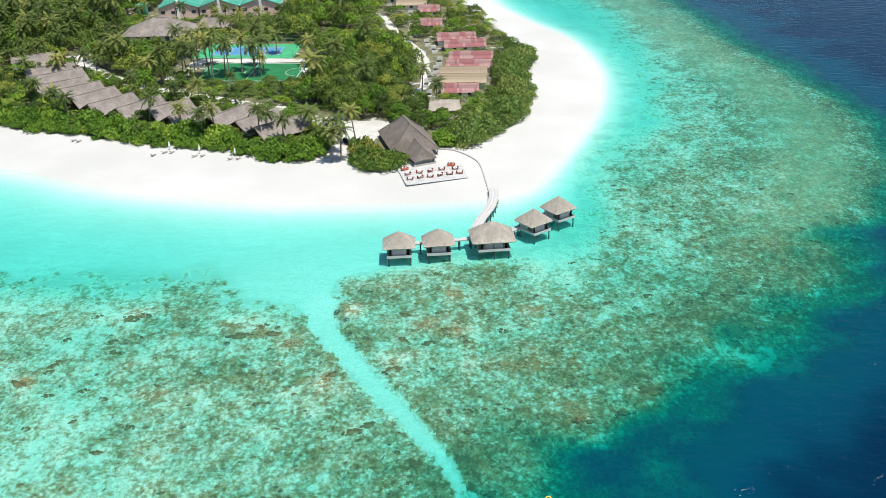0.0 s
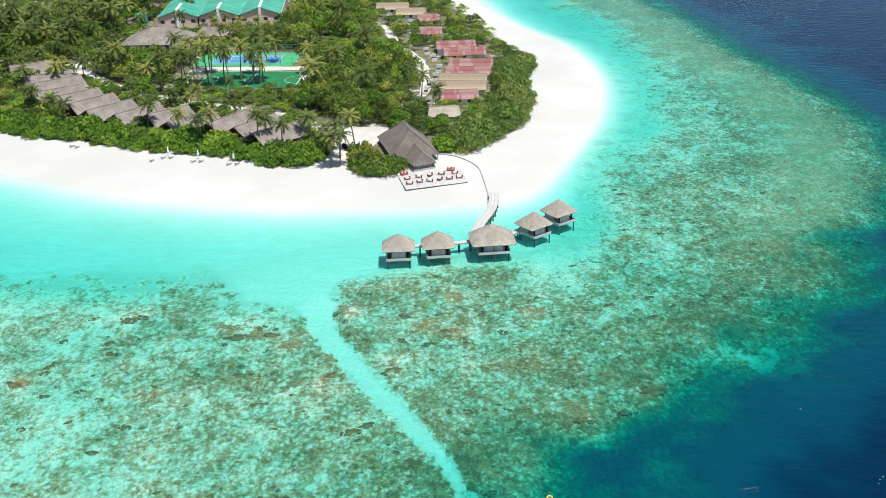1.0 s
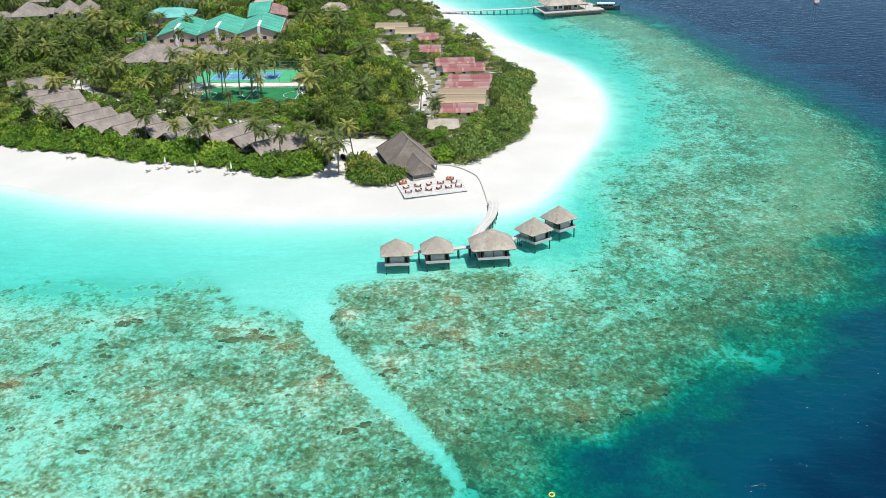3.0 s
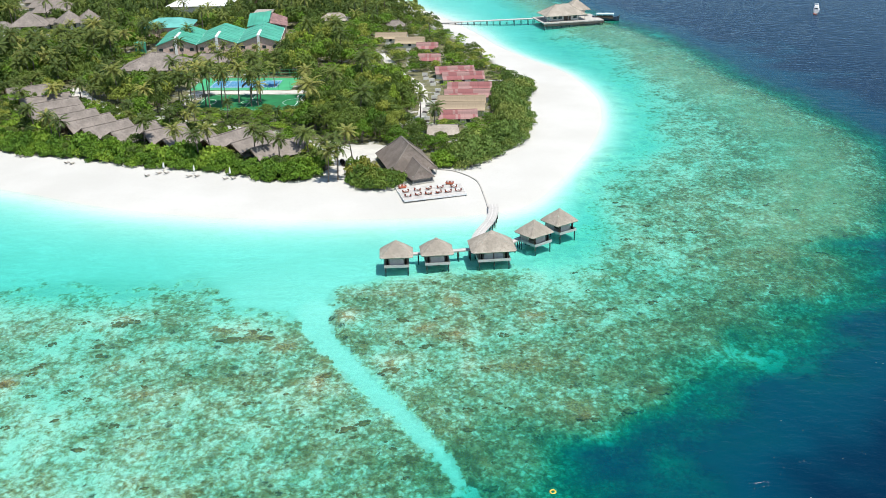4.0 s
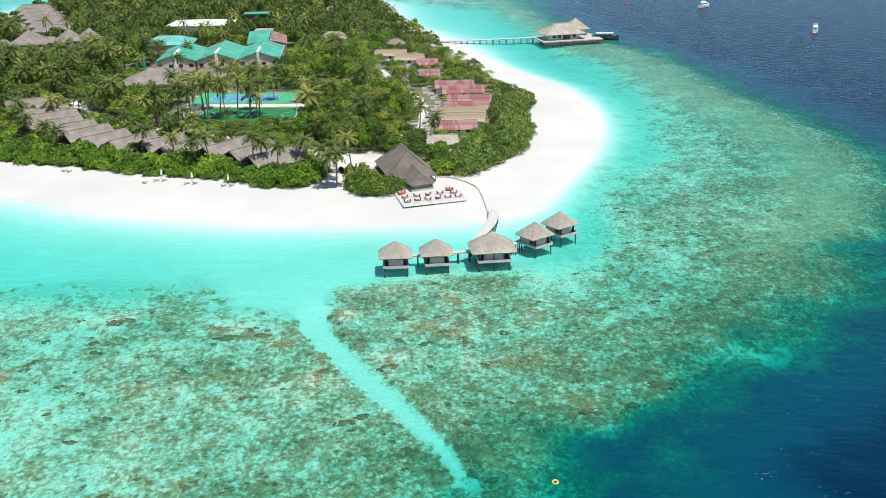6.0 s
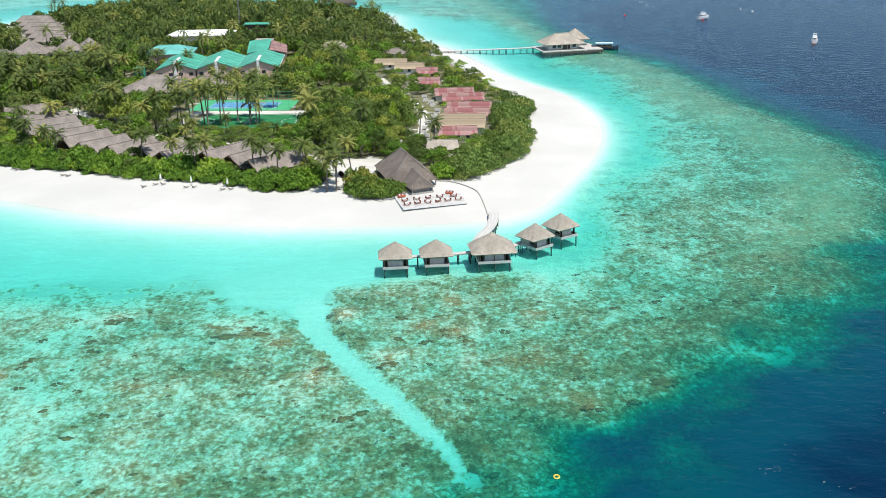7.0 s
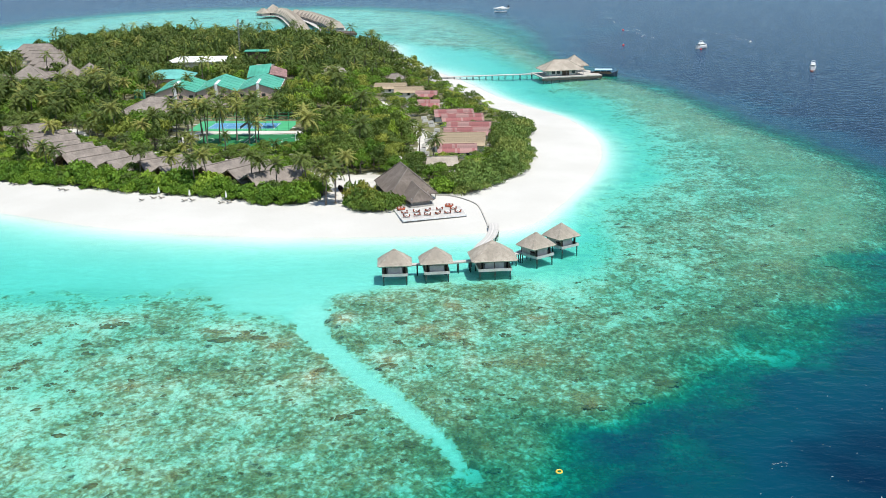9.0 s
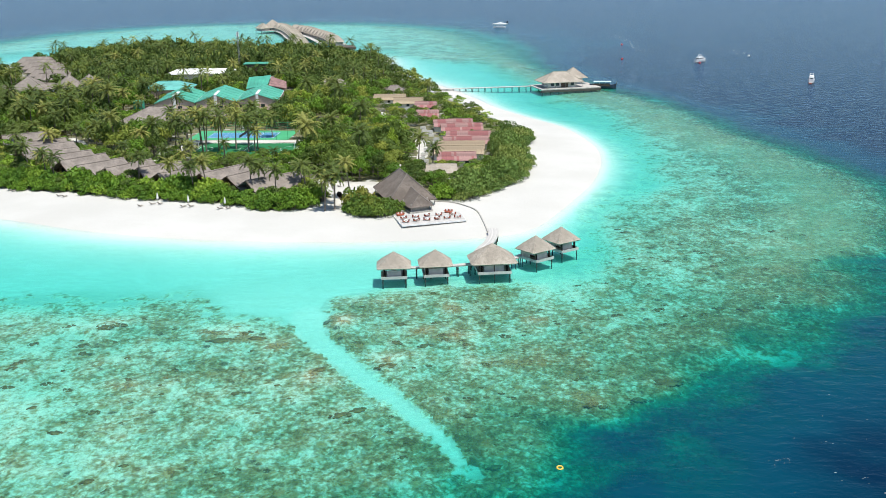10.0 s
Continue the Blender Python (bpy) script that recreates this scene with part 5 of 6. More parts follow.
def seaplane(x, y, turn):
    s = thing("seaplane", pose(x, y, 0, 0, 0, turn), "white high-wing seaplane on twin floats", "aircraft")
    for sy in (-1, 1):
        part("float", hull_mesh(10, 1.0, 1.0, 0.25), WHITE, s).matrix_basis = pose(0.6, sy * 1.8, 0.1)
        part("float_strut", rod((0.8, sy * 1.7, 0.9), (0.6, sy * 0.7, 2.2), 0.09, 0.09, 6), STEEL, s)
    body = bmesh.new()
    bmesh.ops.create_uvsphere(body, u_segments=16, v_segments=12, radius=1.0, matrix=Matrix.Translation((0, 0, 2.9)) @ Matrix.Diagonal((6.6, 0.95, 1.05, 1)))
    part("fuselage", body, WHITE, s)
    part("wing", boxes((-0.4, -9.5, 3.85, 1.6, 9.5, 4.05), bevel=0.08), WHITE, s)
    part("tail_fin", quad_skin(bmesh.new(), [(-6.4, -0.1, 3.2), (-4.6, -0.1, 3.4), (-5.8, -0.1, 5.6), (-6.8, -0.1, 5.6)], 0.01), HULL_DARK, s)
    part("rudder", boxes((-6.9, -0.12, 3.2, -5.4, 0.12, 5.5), bevel=0.05), HULL_DARK, s, "dark blue tail")
    part("tailplane", boxes((-6.8, -3.0, 3.6, -5.6, 3.0, 3.72)), WHITE, s)
    for sy in (-1, 1):
        part("engine", rod((0.2, sy * 2.6, 3.75), (2.5, sy * 2.6, 3.75), 0.42, 0.3, 10), WHITE, s)


seaplane(49, 905, 165)


def mooring_buoy(x, y, material, label):
    b = thing("mooring_buoy", pose(x, y, 0), label, "buoy", "mooring buoys")
    bm = bmesh.new()
    prev = None
    for r, z in ((0.30, -0.35), (0.58, -0.1), (0.66, 0.2), (0.52, 0.55), (0.22, 0.8)):
        ringv = [bm.verts.new((r * math.cos(i * math.pi / 7), r * math.sin(i * math.pi / 7), z)) for i in range(14)]
        if prev:
            for i in range(14):
                bm.faces.new((prev[i], prev[(i + 1) % 14], ringv[(i + 1) % 14], ringv[i]))
        prev = ringv
    bm.faces.new(prev)
    part("float", bm, material, b)
    part("pick_up_pole", rod((0, 0, 0.78), (0, 0, 1.5), 0.05, 0.03, 6), STEEL, b)


mooring_buoy(121.2, 729.5, BUOY_RED, "red mooring buoy on open water")
mooring_buoy(106.1, 635.9, BUOY_RED, "red mooring buoy on open water")
mooring_buoy(182.6, 642.8, WHITE, "white mooring buoy on open water")
mooring_buoy(145.0, 607.0, BUOY_RED, "red mooring buoy beside a cruiser")
ring_ = thing("ring_float", pose(14.1, 125.2, 0.05, 12), "yellow ring float drifting on the dark water", "float")
bm_ = bmesh.new()
k_, j_ = 20, 8
tv_ = [[bm_.verts.new(((0.36 + 0.12 * math.cos(2 * math.pi * b / j_)) * math.cos(2 * math.pi * a / k_), (0.36 + 0.12 * math.cos(2 * math.pi * b / j_)) * math.sin(2 * math.pi * a / k_),
                       0.12 * math.sin(2 * math.pi * b / j_))) for b in range(j_)] for a in range(k_)]
for a_ in range(k_):
    for b_ in range(j_):
        bm_.faces.new((tv_[a_][b_], tv_[(a_ + 1) % k_][b_], tv_[(a_ + 1) % k_][(b_ + 1) % j_], tv_[a_][(b_ + 1) % j_]))
part("tube", bm_, YELLOW, ring_)


# ---- far water villas ----
def water_villa(x, y, turn, label, group, w=11.0, d=8.5):
    v = thing("water_villa", pose(x, y, 0, 0, 0, turn), label, "villa", group)
    hip_roof(v, THATCH if w < 15 else THATCH_VILLA, w, d, 3.5, 7.4 if w < 15 else 6.4, w * (0.18 if w < 15 else 0.38), 5, 0.25, 0.1, int(x + y))
    part("wall", boxes((-w / 2 + 1, -d / 2 + 1, 1.7, w / 2 - 1, d / 2 - 1, 3.9)), TIMBER, v)
    part("sun_deck", boxes((-w / 2 - 1.8, -d / 2, 1.4, w / 2, d / 2, 1.68)), TIMBER, v)
    for sx in (-1, 1):
        for sy in (-1, 1):
            part("pile", rod((sx * w * 0.4, sy * d * 0.4, -3), (sx * w * 0.4, sy * d * 0.4, 1.4), 0.18, 0.16, 6), PILE, v)
    return v


def far_villas():
    hip_house(-139, 900, 0, 16, 14, 3.6, 9.6, 0.5, THATCH, TIMBER, "large pointed thatched hall at the head of the water villas")
    end = thing("swim_deck", pose(-67, 734, 0, 0, 0, 12), "dark stained timber deck at the end of the water villas", "deck")
    part("floor_deck", boxes((-6, -9, 1.3, 8, 7, 1.6), bevel=0.05), TIMBER_DARK, end)
    part("skirt", boxes((-6, -9.1, 0.0, 8, -9.004, 1.5)), TIMBER_DARK, end)
    for px_ in (-5, 1, 7):
        for py_ in (-8, 6):
            part("pile", rod((px_, py_, -3), (px_, py_, 1.3), 0.2, 0.18, 6), PILE, end)
    a = spline([(-146, 893), (-137, 898), (-128, 884), (-120, 858), (-113, 828), (-105, 792), (-99, 760), (-95, 738)], False, 8)
    b = spline([(-116, 868), (-108, 856), (-100, 838), (-91, 812), (-82, 786), (-76, 762), (-72, 746)], False, 8)
    for line, side in ((a, 180), (b, 0)):
        last = None
        for i, p in enumerate(line[:-1]):
            if last is None or np.hypot(*(p - last)) > 8.6:
                q = line[i + 1] - p
                last = p
                water_villa(p[0], p[1], math.degrees(math.atan2(q[1], q[0])) - 90 + side, "distant thatched water villa in a curved row on piles", "curved row of water villas", 10.5, 9.5)
    boardwalk("villa_jetty", [(-80, 728), (-84, 755), (-92, 788), (-101, 820), (-112, 852), (-122, 880)], 3.4, 1.6, "pale jetty between the rows of water villas")


far_villas()
for i_ in range(6):
    s_ = i_ / 5
    water_villa(-197 - 42 * s_, 548 + 90 * s_, 178, "thatched lagoon villa with stepped grey roof by the far shore", "lagoon villas", 21, 12)
hotel_pool = thing("hotel_pool", pose(-211, 486, 1.3), "turquoise swimming pool with a pale paved edge", "pool")
part("coping", boxes((-11, -7, -0.2, 11, 7, 0.10), bevel=0.05), PLASTER, hotel_pool)
part("water_surface", boxes((-9.5, -5.5, 0.0, 9.5, 5.5, 0.116)), POOL, hotel_pool)
plunge = thing("plunge_pool", pose(-54.2, 279.5, 1.3, 0, 0, 45), "narrow turquoise plunge pool beside a villa terrace", "pool")
part("coping", boxes((-2.8, -1.5, -0.3, 2.8, 1.5, 0.30), bevel=0.04), PLASTER, plunge)
part("water_surface", boxes((-2.5, -1.2, 0.0, 2.5, 1.2, 0.316)), POOL, plunge)


# ---- beach furniture ----
def parasol(x, y):
    z = ground_at(x, y)
    p = thing("closed_parasol", pose(x, y, z), "closed white beach parasol standing in the sand", "parasol", "parasols along the beach")
    part("pole", rod((0, 0, 0), (0, 0, 2.6), 0.04, 0.04, 8), TIMBER, p)
    bm = bmesh.new()
    prev = None
    for z0, r in ((0.9, 0.22), (1.2, 0.26), (1.8, 0.20), (2.4, 0.08), (2.65, 0.02)):
        ringv = [bm.verts.new((r * (1 + 0.18 * (i % 2)) * math.cos(i * math.pi / 6), r * (1 + 0.18 * (i % 2)) * math.sin(i * math.pi / 6), z0)) for i in range(12)]
        if prev:
            for i in range(12):
                bm.faces.new((prev[i], prev[(i + 1) % 12], ringv[(i + 1) % 12], ringv[i]))
        prev = ringv
    part("canopy", bm, CLOTH, p, "furled white canopy")
    part("base", rod((0, 0, -0.02), (0, 0, 0.1), 0.3, 0.24, 12), CONCRETE, p)


def lounger(x, y, turn):
    z = ground_at(x, y)
    s = thing("sun_lounger", pose(x, y, z, 0, 0, turn), "grey-brown slatted sun lounger on the sand", "sun lounger", "loungers along the beach")
    part("frame", boxes((-0.32, -0.95, 0.22, 0.32, 0.35, 0.30), bevel=0.02), TIMBER, s)
    part("cushion", boxes((-0.29, -0.92, 0.304, 0.29, 0.33, 0.37), bevel=0.02), CONCRETE, s)
    part("backrest", boxes((-0.32, 0, 0, 0.32, 0.75, 0.07), bevel=0.02), CONCRETE, s).matrix_basis = pose(0, 0.33, 0.27, 40)
    for sx in (-1, 1):
        for yy in (-0.85, 0.25):
            part("leg", boxes((sx * 0.27 - 0.04, yy - 0.04, -0.02, sx * 0.27 + 0.04, yy + 0.04, 0.22)), TIMBER, s)


for x_, y_ in ((-76.0, 275.8), (-67.1, 272.4), (-57.0, 269.6)):
    parasol(x_, y_)
    for dx_ in (-1.3, 1.0):
        lounger(x_ + dx_ * 0.9 + 0.3, y_ - 2.4, 150 + dx_ * 4)
for x_, y_ in ((-79.5, 271.4), (-105.3, 285.0), (-103.6, 284.2), (-120.5, 292.2), (-36.0, 266.4)):
    lounger(x_, y_, 160)


def pod_seat(x, y, turn):
    """A round woven seat with a high curved back, on a short foot."""
    z = ground_at(x, y)
    p = thing("pod_seat", pose(x, y, z, 0, 0, turn), "dark woven pod seat on the sand clearing", "chair", "pod seats by the restaurant")
    bm = bmesh.new()
    k, prev = 14, None
    for r, h in ((0.45, 0.25), (0.66, 0.45), (0.70, 0.80), (0.60, 1.15), (0.36, 1.42)):
        ringv = [bm.verts.new((r * math.cos(math.pi * (0.75 + 1.5 * i / k)), r * math.sin(math.pi * (0.75 + 1.5 * i / k)), h)) for i in range(k + 1)]
        if prev:
            for i in range(k):
                bm.faces.new((prev[i], prev[i + 1], ringv[i + 1], ringv[i]))
        prev = ringv
    bmesh.ops.solidify(bm, geom=bm.faces[:], thickness=0.06)
    part("shell", bm, SHADOWY, p)
    part("seat", rod((0, 0, 0.3), (0, 0, 0.46), 0.5, 0.52, 16), TIMBER_DARK, p)
    part("foot", rod((0, 0, -0.05), (0, 0, 0.3), 0.36, 0.3, 12), SHADOWY, p)


for i_, (x_, y_) in enumerate([(-26.5, 274.2), (-25.2, 273.0), (-27.6, 276.3), (-24.4, 277.6), (-25.8, 271.6), (-28.2, 278.6)]):
    pod_seat(x_, y_, 40 + 55 * i_)


# ---- vegetation ----
def leaf_cloud(rng, lobes, count, size, up=0.25, jitter=0.24):
    """Folded leaf clumps over a set of round lobes (x, y, z, r), as vertices and quads."""
    lob = np.array(lobes, float)
    wt = lob[:, 3] ** 2
    pick = rng.choice(len(lob), count, p=wt / wt.sum())
    d = rng.normal(size=(count, 3))
    d[:, 2] = d[:, 2] * 0.9 + up
    d /= np.linalg.norm(d, axis=1)[:, None]
    d[:, 2] = np.where(d[:, 2] < -0.35, -d[:, 2] * 0.6, d[:, 2])
    r = lob[pick, 3] * rng.uniform(0.72, 1.08, count)
    flat = np.array([1, 1, 0.78])
    c = lob[pick, :3] + d * r[:, None] * flat
    nrm = d + rng.normal(size=(count, 3)) * jitter
    nrm[:, 2] += 0.2
    nrm /= np.linalg.norm(nrm, axis=1)[:, None]
    a = np.cross(nrm, rng.normal(size=(count, 3)))
    a /= np.linalg.norm(a, axis=1)[:, None]
    b = np.cross(nrm, a)
    s = size * rng.uniform(0.65, 1.35, count)[:, None]
    w = s * rng.uniform(0.55, 0.95, (count, 1))
    droop = nrm * s * 0.28
    v = np.stack([c + a * s * 0.62 - droop, c + b * w * 0.5, c - a * s * 0.62 - droop, c - b * w * 0.5], 1).reshape(-1, 3)
    return v, np.arange(count * 4).reshape(-1, 4)


def tree_shape(seed, r, h, count, size):
    """Lobes of a broad uneven crown of radius r on a trunk; heights from the ground."""
    rng = np.random.RandomState(seed)
    lobes = [(0, 0, h - r * 0.55, r * 0.55)]
    k = rng.randint(6, 10)
    for i in range(k):
        a = 2 * math.pi * (i + rng.uniform(-0.3, 0.3)) / k
        q = r * rng.uniform(0.45, 0.72)
        lobes.append((q * math.cos(a), q * math.sin(a), h - r * rng.uniform(0.55, 1.05), r * rng.uniform(0.30, 0.48)))
    for i in range(3):
        a = rng.uniform(0, 6.28)
        lobes.append((r * 0.3 * math.cos(a), r * 0.3 * math.sin(a), h - r * rng.uniform(0.25, 0.5), r * rng.uniform(0.25, 0.38)))
    return leaf_cloud(rng, lobes, count, size), lobes


def quads_mesh(name, v, q, material, tone=None):
    me = bpy.data.meshes.new(name)
    me.vertices.add(len(v))
    me.vertices.foreach_set("co", np.ascontiguousarray(v, np.float32).ravel())
    me.loops.add(q.size)
    me.loops.foreach_set("vertex_index", np.ascontiguousarray(q, np.int32).ravel())
    me.polygons.add(len(q))
    me.polygons.foreach_set("loop_start", np.arange(0, q.size, 4, dtype=np.int32))
    me.update(calc_edges=True)
    me.validate()
    if tone is not None:
        me.attributes.new("tone", "FLOAT", "POINT").data.foreach_set("value", tone.astype(np.float32))
    me.materials.append(material)
    return me


def trunk_mesh(h, lobes, r0):
    """A tapered trunk that forks into limbs reaching the lobes."""
    bm = bmesh.new()
    fork = Vector((0.1, 0.05, h * 0.38))
    rod((0, 0, -0.3), fork, r0, r0 * 0.75, 7, bm)
    for x, y, z, r in lobes[:6]:
        mid = fork.lerp(Vector((x, y, z)), 0.5) + Vector((0, 0, 0.2))
        rod(fork, mid, r0 * 0.55, r0 * 0.35, 5, bm)
        rod(mid, (x, y, z), r0 * 0.35, r0 * 0.12, 5, bm)
    return bm


class Kind:
    """A plant built once, then copied."""

    def __init__(self, name, seed, r, h, count, size, leaf, label, group):
        (v, q), lobes = tree_shape(seed, r, h, count, size)
        self.ob = thing(name, pose(0, 0, -50), label, "tree" if name == "tree" else "shrub", group)
        part("trunk", trunk_mesh(h, lobes, 0.16 + 0.02 * h), BARK, self.ob)
        crown = new("crown", quads_mesh("crown", v, q, leaf))
        crown.parent = self.ob
        self.used = False

    def plant(self, m):
        if not self.used:
            self.used = True
            self.ob.matrix_world = m
            return self.ob
        ob = copy_thing(self.ob, Matrix.Identity(4))
        ob.matrix_basis = m
        return ob


def shrub_shape(seed, r, h, count, size):
    rng = np.random.RandomState(seed)
    lobes = [(0, 0, h * 0.45, min(h * 0.55, r * 0.7))]
    k = 9
    for i in range(k):
        a = 2 * math.pi * (i + rng.uniform(-0.3, 0.3)) / k
        q = r * rng.uniform(0.4, 0.75)
        rr = h * rng.uniform(0.32, 0.46)
        lobes.append((q * math.cos(a), q * math.sin(a), rr * rng.uniform(0.6, 1.25), rr))
    return leaf_cloud(rng, lobes, count, size, 0.35, 0.5)


class Shrub(Kind):
    def __init__(self, seed, r, h, count, size, leaf, label, group):
        v, q = shrub_shape(seed, r, h, count, size)
        self.ob = thing("shrub", pose(0, 0, -50), label, "shrub", group)
        crown = new("foliage", quads_mesh("foliage", v, q, leaf))
        crown.parent = self.ob
        bm = bmesh.new()
        for i in range(5):
            rod((0, 0, -0.2), (0.5 * r * math.cos(i * 1.3), 0.5 * r * math.sin(i * 1.3), h * 0.6), 0.07, 0.03, 5, bm)
        part("stem", bm, BARK, self.ob)
        self.used = False


def palm_parts(seed, height, lean, fronds=24, reach=3.9):
    """Trunk rings along a curve, and arching fronds with two rows of leaflets."""
    rng = random.Random(seed)
    k = 9
    spine = [Vector((lean * (i / k) ** 1.8, lean * 0.3 * math.sin(i / k * 2), height * i / k)) for i in range(k + 1)]
    tb = bmesh.new()
    prev = None
    for i, p in enumerate(spine):
        r = 0.22 - 0.11 * i / k + (0.1 if i == 0 else 0)
        ringv = [tb.verts.new((p.x + r * math.cos(a * math.pi / 4), p.y + r * math.sin(a * math.pi / 4), p.z - (0.3 if i == 0 else 0))) for a in range(8)]
        if prev:
            for a in range(8):
                tb.faces.new((prev[a], prev[(a + 1) % 8], ringv[(a + 1) % 8], ringv[a]))
        prev = ringv
    verts, quads = [], []
    head = np.array(spine[-1])

    def quad(*ps):
        quads.append(tuple(range(len(verts), len(verts) + 4)))
        verts.extend(ps)

    for f in range(fronds):
        az = 2 * math.pi * (f * 0.382 + rng.uniform(-0.04, 0.04))
        rise = 1.25 - 1.75 * f / fronds + rng.uniform(-0.12, 0.12)
        ln = reach * rng.uniform(0.85, 1.15)
        out = np.array([math.cos(az), math.sin(az), 0.0])
        side = np.array([-math.sin(az), math.cos(az), 0.0])
        n = 8
        pts = []
        p, ang = head.copy(), rise
        for i in range(n + 1):
            pts.append(p.copy())
            p = p + (out * math.cos(ang) + np.array([0, 0, math.sin(ang)])) * ln / n
            ang -= (1.15 + 0.35 * rng.random()) / n
        for i in range(n):
            a, b = pts[i], pts[i + 1]
            quad(a - side * 0.035, b - side * 0.03, b + side * 0.03, a + side * 0.035)
            if i == 0:
                continue
            wl = 0.54 * math.sin(math.pi * min(0.96, 0.16 + 0.84 * i / n)) ** 0.7
            d = (b - a) / np.linalg.norm(b - a)
            for sgn in (-1, 1):
                tip = a + side * sgn * wl * rng.uniform(0.85, 1.15) + d * wl * 0.75 - np.array([0, 0, wl * rng.uniform(0.25, 0.6)])
                quad(a, b, tip + d * 0.10, tip - d * 0.10)
    return tb, np.array(verts), np.array(quads)


class Palm(Kind):
    def __init__(self, seed, height, lean, leaf, label, reach=3.5):
        tb, v, q = palm_parts(seed, height, lean, reach=reach)
        self.ob = thing("coconut_palm", pose(0, 0, -50), label, "palm tree", "coconut palms")
        part("trunk", tb, BARK, self.ob, "slim grey ringed trunk")
        cr = new("crown", quads_mesh("crown", v, q, leaf))
        cr.parent = self.ob
        self.used = False


# open ground that stays free of trees: (x, y, turn, half length, half width)
CLEAR = [(-65.6, 351.8, -4, 18.5, 12.5), (-71.5, 379.5, -4, 19.5, 11), (-108.5, 402, 0, 14, 11), (-91, 412, 0, 7, 5.5), (-93, 454, 0, 28, 22), (-123.5, 486, 0, 12, 10.5), (-76, 478, 0, 11, 10),
         (-121, 540, 0, 15, 10), (-96, 560, 0, 7, 5), (-85, 512, 0, 5, 6), (-126, 443, 0, 3.5, 3.5), (-194, 505, 8, 9, 8), (-175, 505, 8, 6.5, 6),
         (-166, 506, 8, 6.5, 6), (-206, 498, 0, 7, 6), (-50.5, 497, 0, 7.5, 6), (-61, 592, 0, 5, 5), (-22, 487, 0, 5, 5), (-211, 486, 0, 12, 8),
         (-0.8, 305, 0, 5.0, 4.0), (-54.2, 279.5, 45, 3.2, 2.2), (-11.5, 275.5, 0, 7.6, 9.5), (-5, 254, 15, 10, 7)]
for a_, b_, c_, d_ in LEFT_ROW:
    t_ = math.degrees(math.atan2(d_ - b_, c_ - a_))
    CLEAR.append(((a_ + c_) / 2, (b_ + d_) / 2, t_, math.hypot(c_ - a_, d_ - b_) / 2 + 0.2, 5.0))
for a_, b_, c_, d_, tan_ in RIGHT_ROW:
    CLEAR.append(((a_ + c_) / 2 - 1.2, (b_ + d_) / 2, 0, (c_ - a_) / 2 + 3.0, 4.3))
for i_ in range(6):
    CLEAR.append((-197 - 42 * i_ / 5, 548 + 90 * i_ / 5, 0, 13, 8))
PATH_LINES = [(spline(l, False, 4), w) for l, w in PATHS]


def open_ground(x, y, margin):
    """True where a crown of that radius would stand in a clearing."""
    bad = np.zeros(x.shape, bool)
    for cx, cy, turn, hl, hw in CLEAR:
        c, s = math.cos(radians(turn)), math.sin(radians(turn))
        u, w = (x - cx) * c + (y - cy) * s, -(x - cx) * s + (y - cy) * c
        bad |= (np.abs(u) < hl + margin * 0.55) & (np.abs(w) < hw + margin * 0.55)
    for line, w in PATH_LINES:
        bad |= line_distance(x, y, line, False) < w * 0.42 + margin * 0.45
    return bad


def canopy_height(x, y):
    """How tall the woodland grows: low by the beach and in front of the villas and courts, tall inland."""
    gr = signed(x, y, GREEN)
    h = 2.6 + 5.6 * step(gr, 4, 34)
    villa_d = line_distance(x, y, np.array([((a + c) / 2, (b + d) / 2) for a, b, c, d in LEFT_ROW]), False)
    h = np.where(villa_d < 17, np.clip(h, 4.0, 4.7 + 0.03 * villa_d), h)
    court = (x > -90) & (x < -42) & (y > 314) & (y < 348)
    h = np.where(court, np.minimum(h, 2.7), h)
    east = ((x > -14) & (y > 270) & (y < 395)) | ((x > -34) & (x < -4) & (y > 400) & (y < 462))
    h = np.where(east, np.minimum(h, 4.6), h)
    hall = ((x > -128) & (x < -62) & (y > 392) & (y < 430)) | ((x > -126) & (x < -86) & (y > 374) & (y < 400))
    h = np.where(hall, np.minimum(h, 3.4), h)
    bar = (x > -222) & (x < -158) & (y > 440) & (y < 506)
    h = np.where(bar, np.minimum(h, 3.2), h)
    lawn = (x > -50) & (x < -20) & (y > 374) & (y < 402)
    h = np.where(lawn, np.minimum(h, 2.4), h)
    h = h + 2.2 * step(y, 470, 560) + 2.4 * step(y, 395, 440) * step(12 - gr, 0, 12)
    for k, (cx, cy, turn, hl, hw) in enumerate(CLEAR):
        if 23 <= k < 36:
            continue
        run = 12 + 12 * float(np.clip((cy - 430) / 120, 0, 1))
        front = (np.abs(x - cx) < hl + 2) & (y < cy - hw + 2) & (y > cy - hw - run)
        h = np.where(front, np.minimum(h, (5.4 if k == 7 else 3.3) + (cy - hw - y) * 0.06), h)
    return h * (1 + 0.55 * (rough(x, y, 15.0) - 0.5)) + 0.18 * h * (rough(x, y, 5.0) - 0.5)


def scatter(x0, x1, y0, y1, gap, seed):
    rng = np.random.RandomState(seed)
    gx, gy = np.meshgrid(np.arange(x0, x1, gap), np.arange(y0, y1, gap * 0.9))
    gx[1::2] += gap / 2
    x = (gx + rng.uniform(-0.42, 0.42, gx.shape) * gap).ravel()
    y = (gy + rng.uniform(-0.42, 0.42, gx.shape) * gap).ravel()
    return x, y, rng


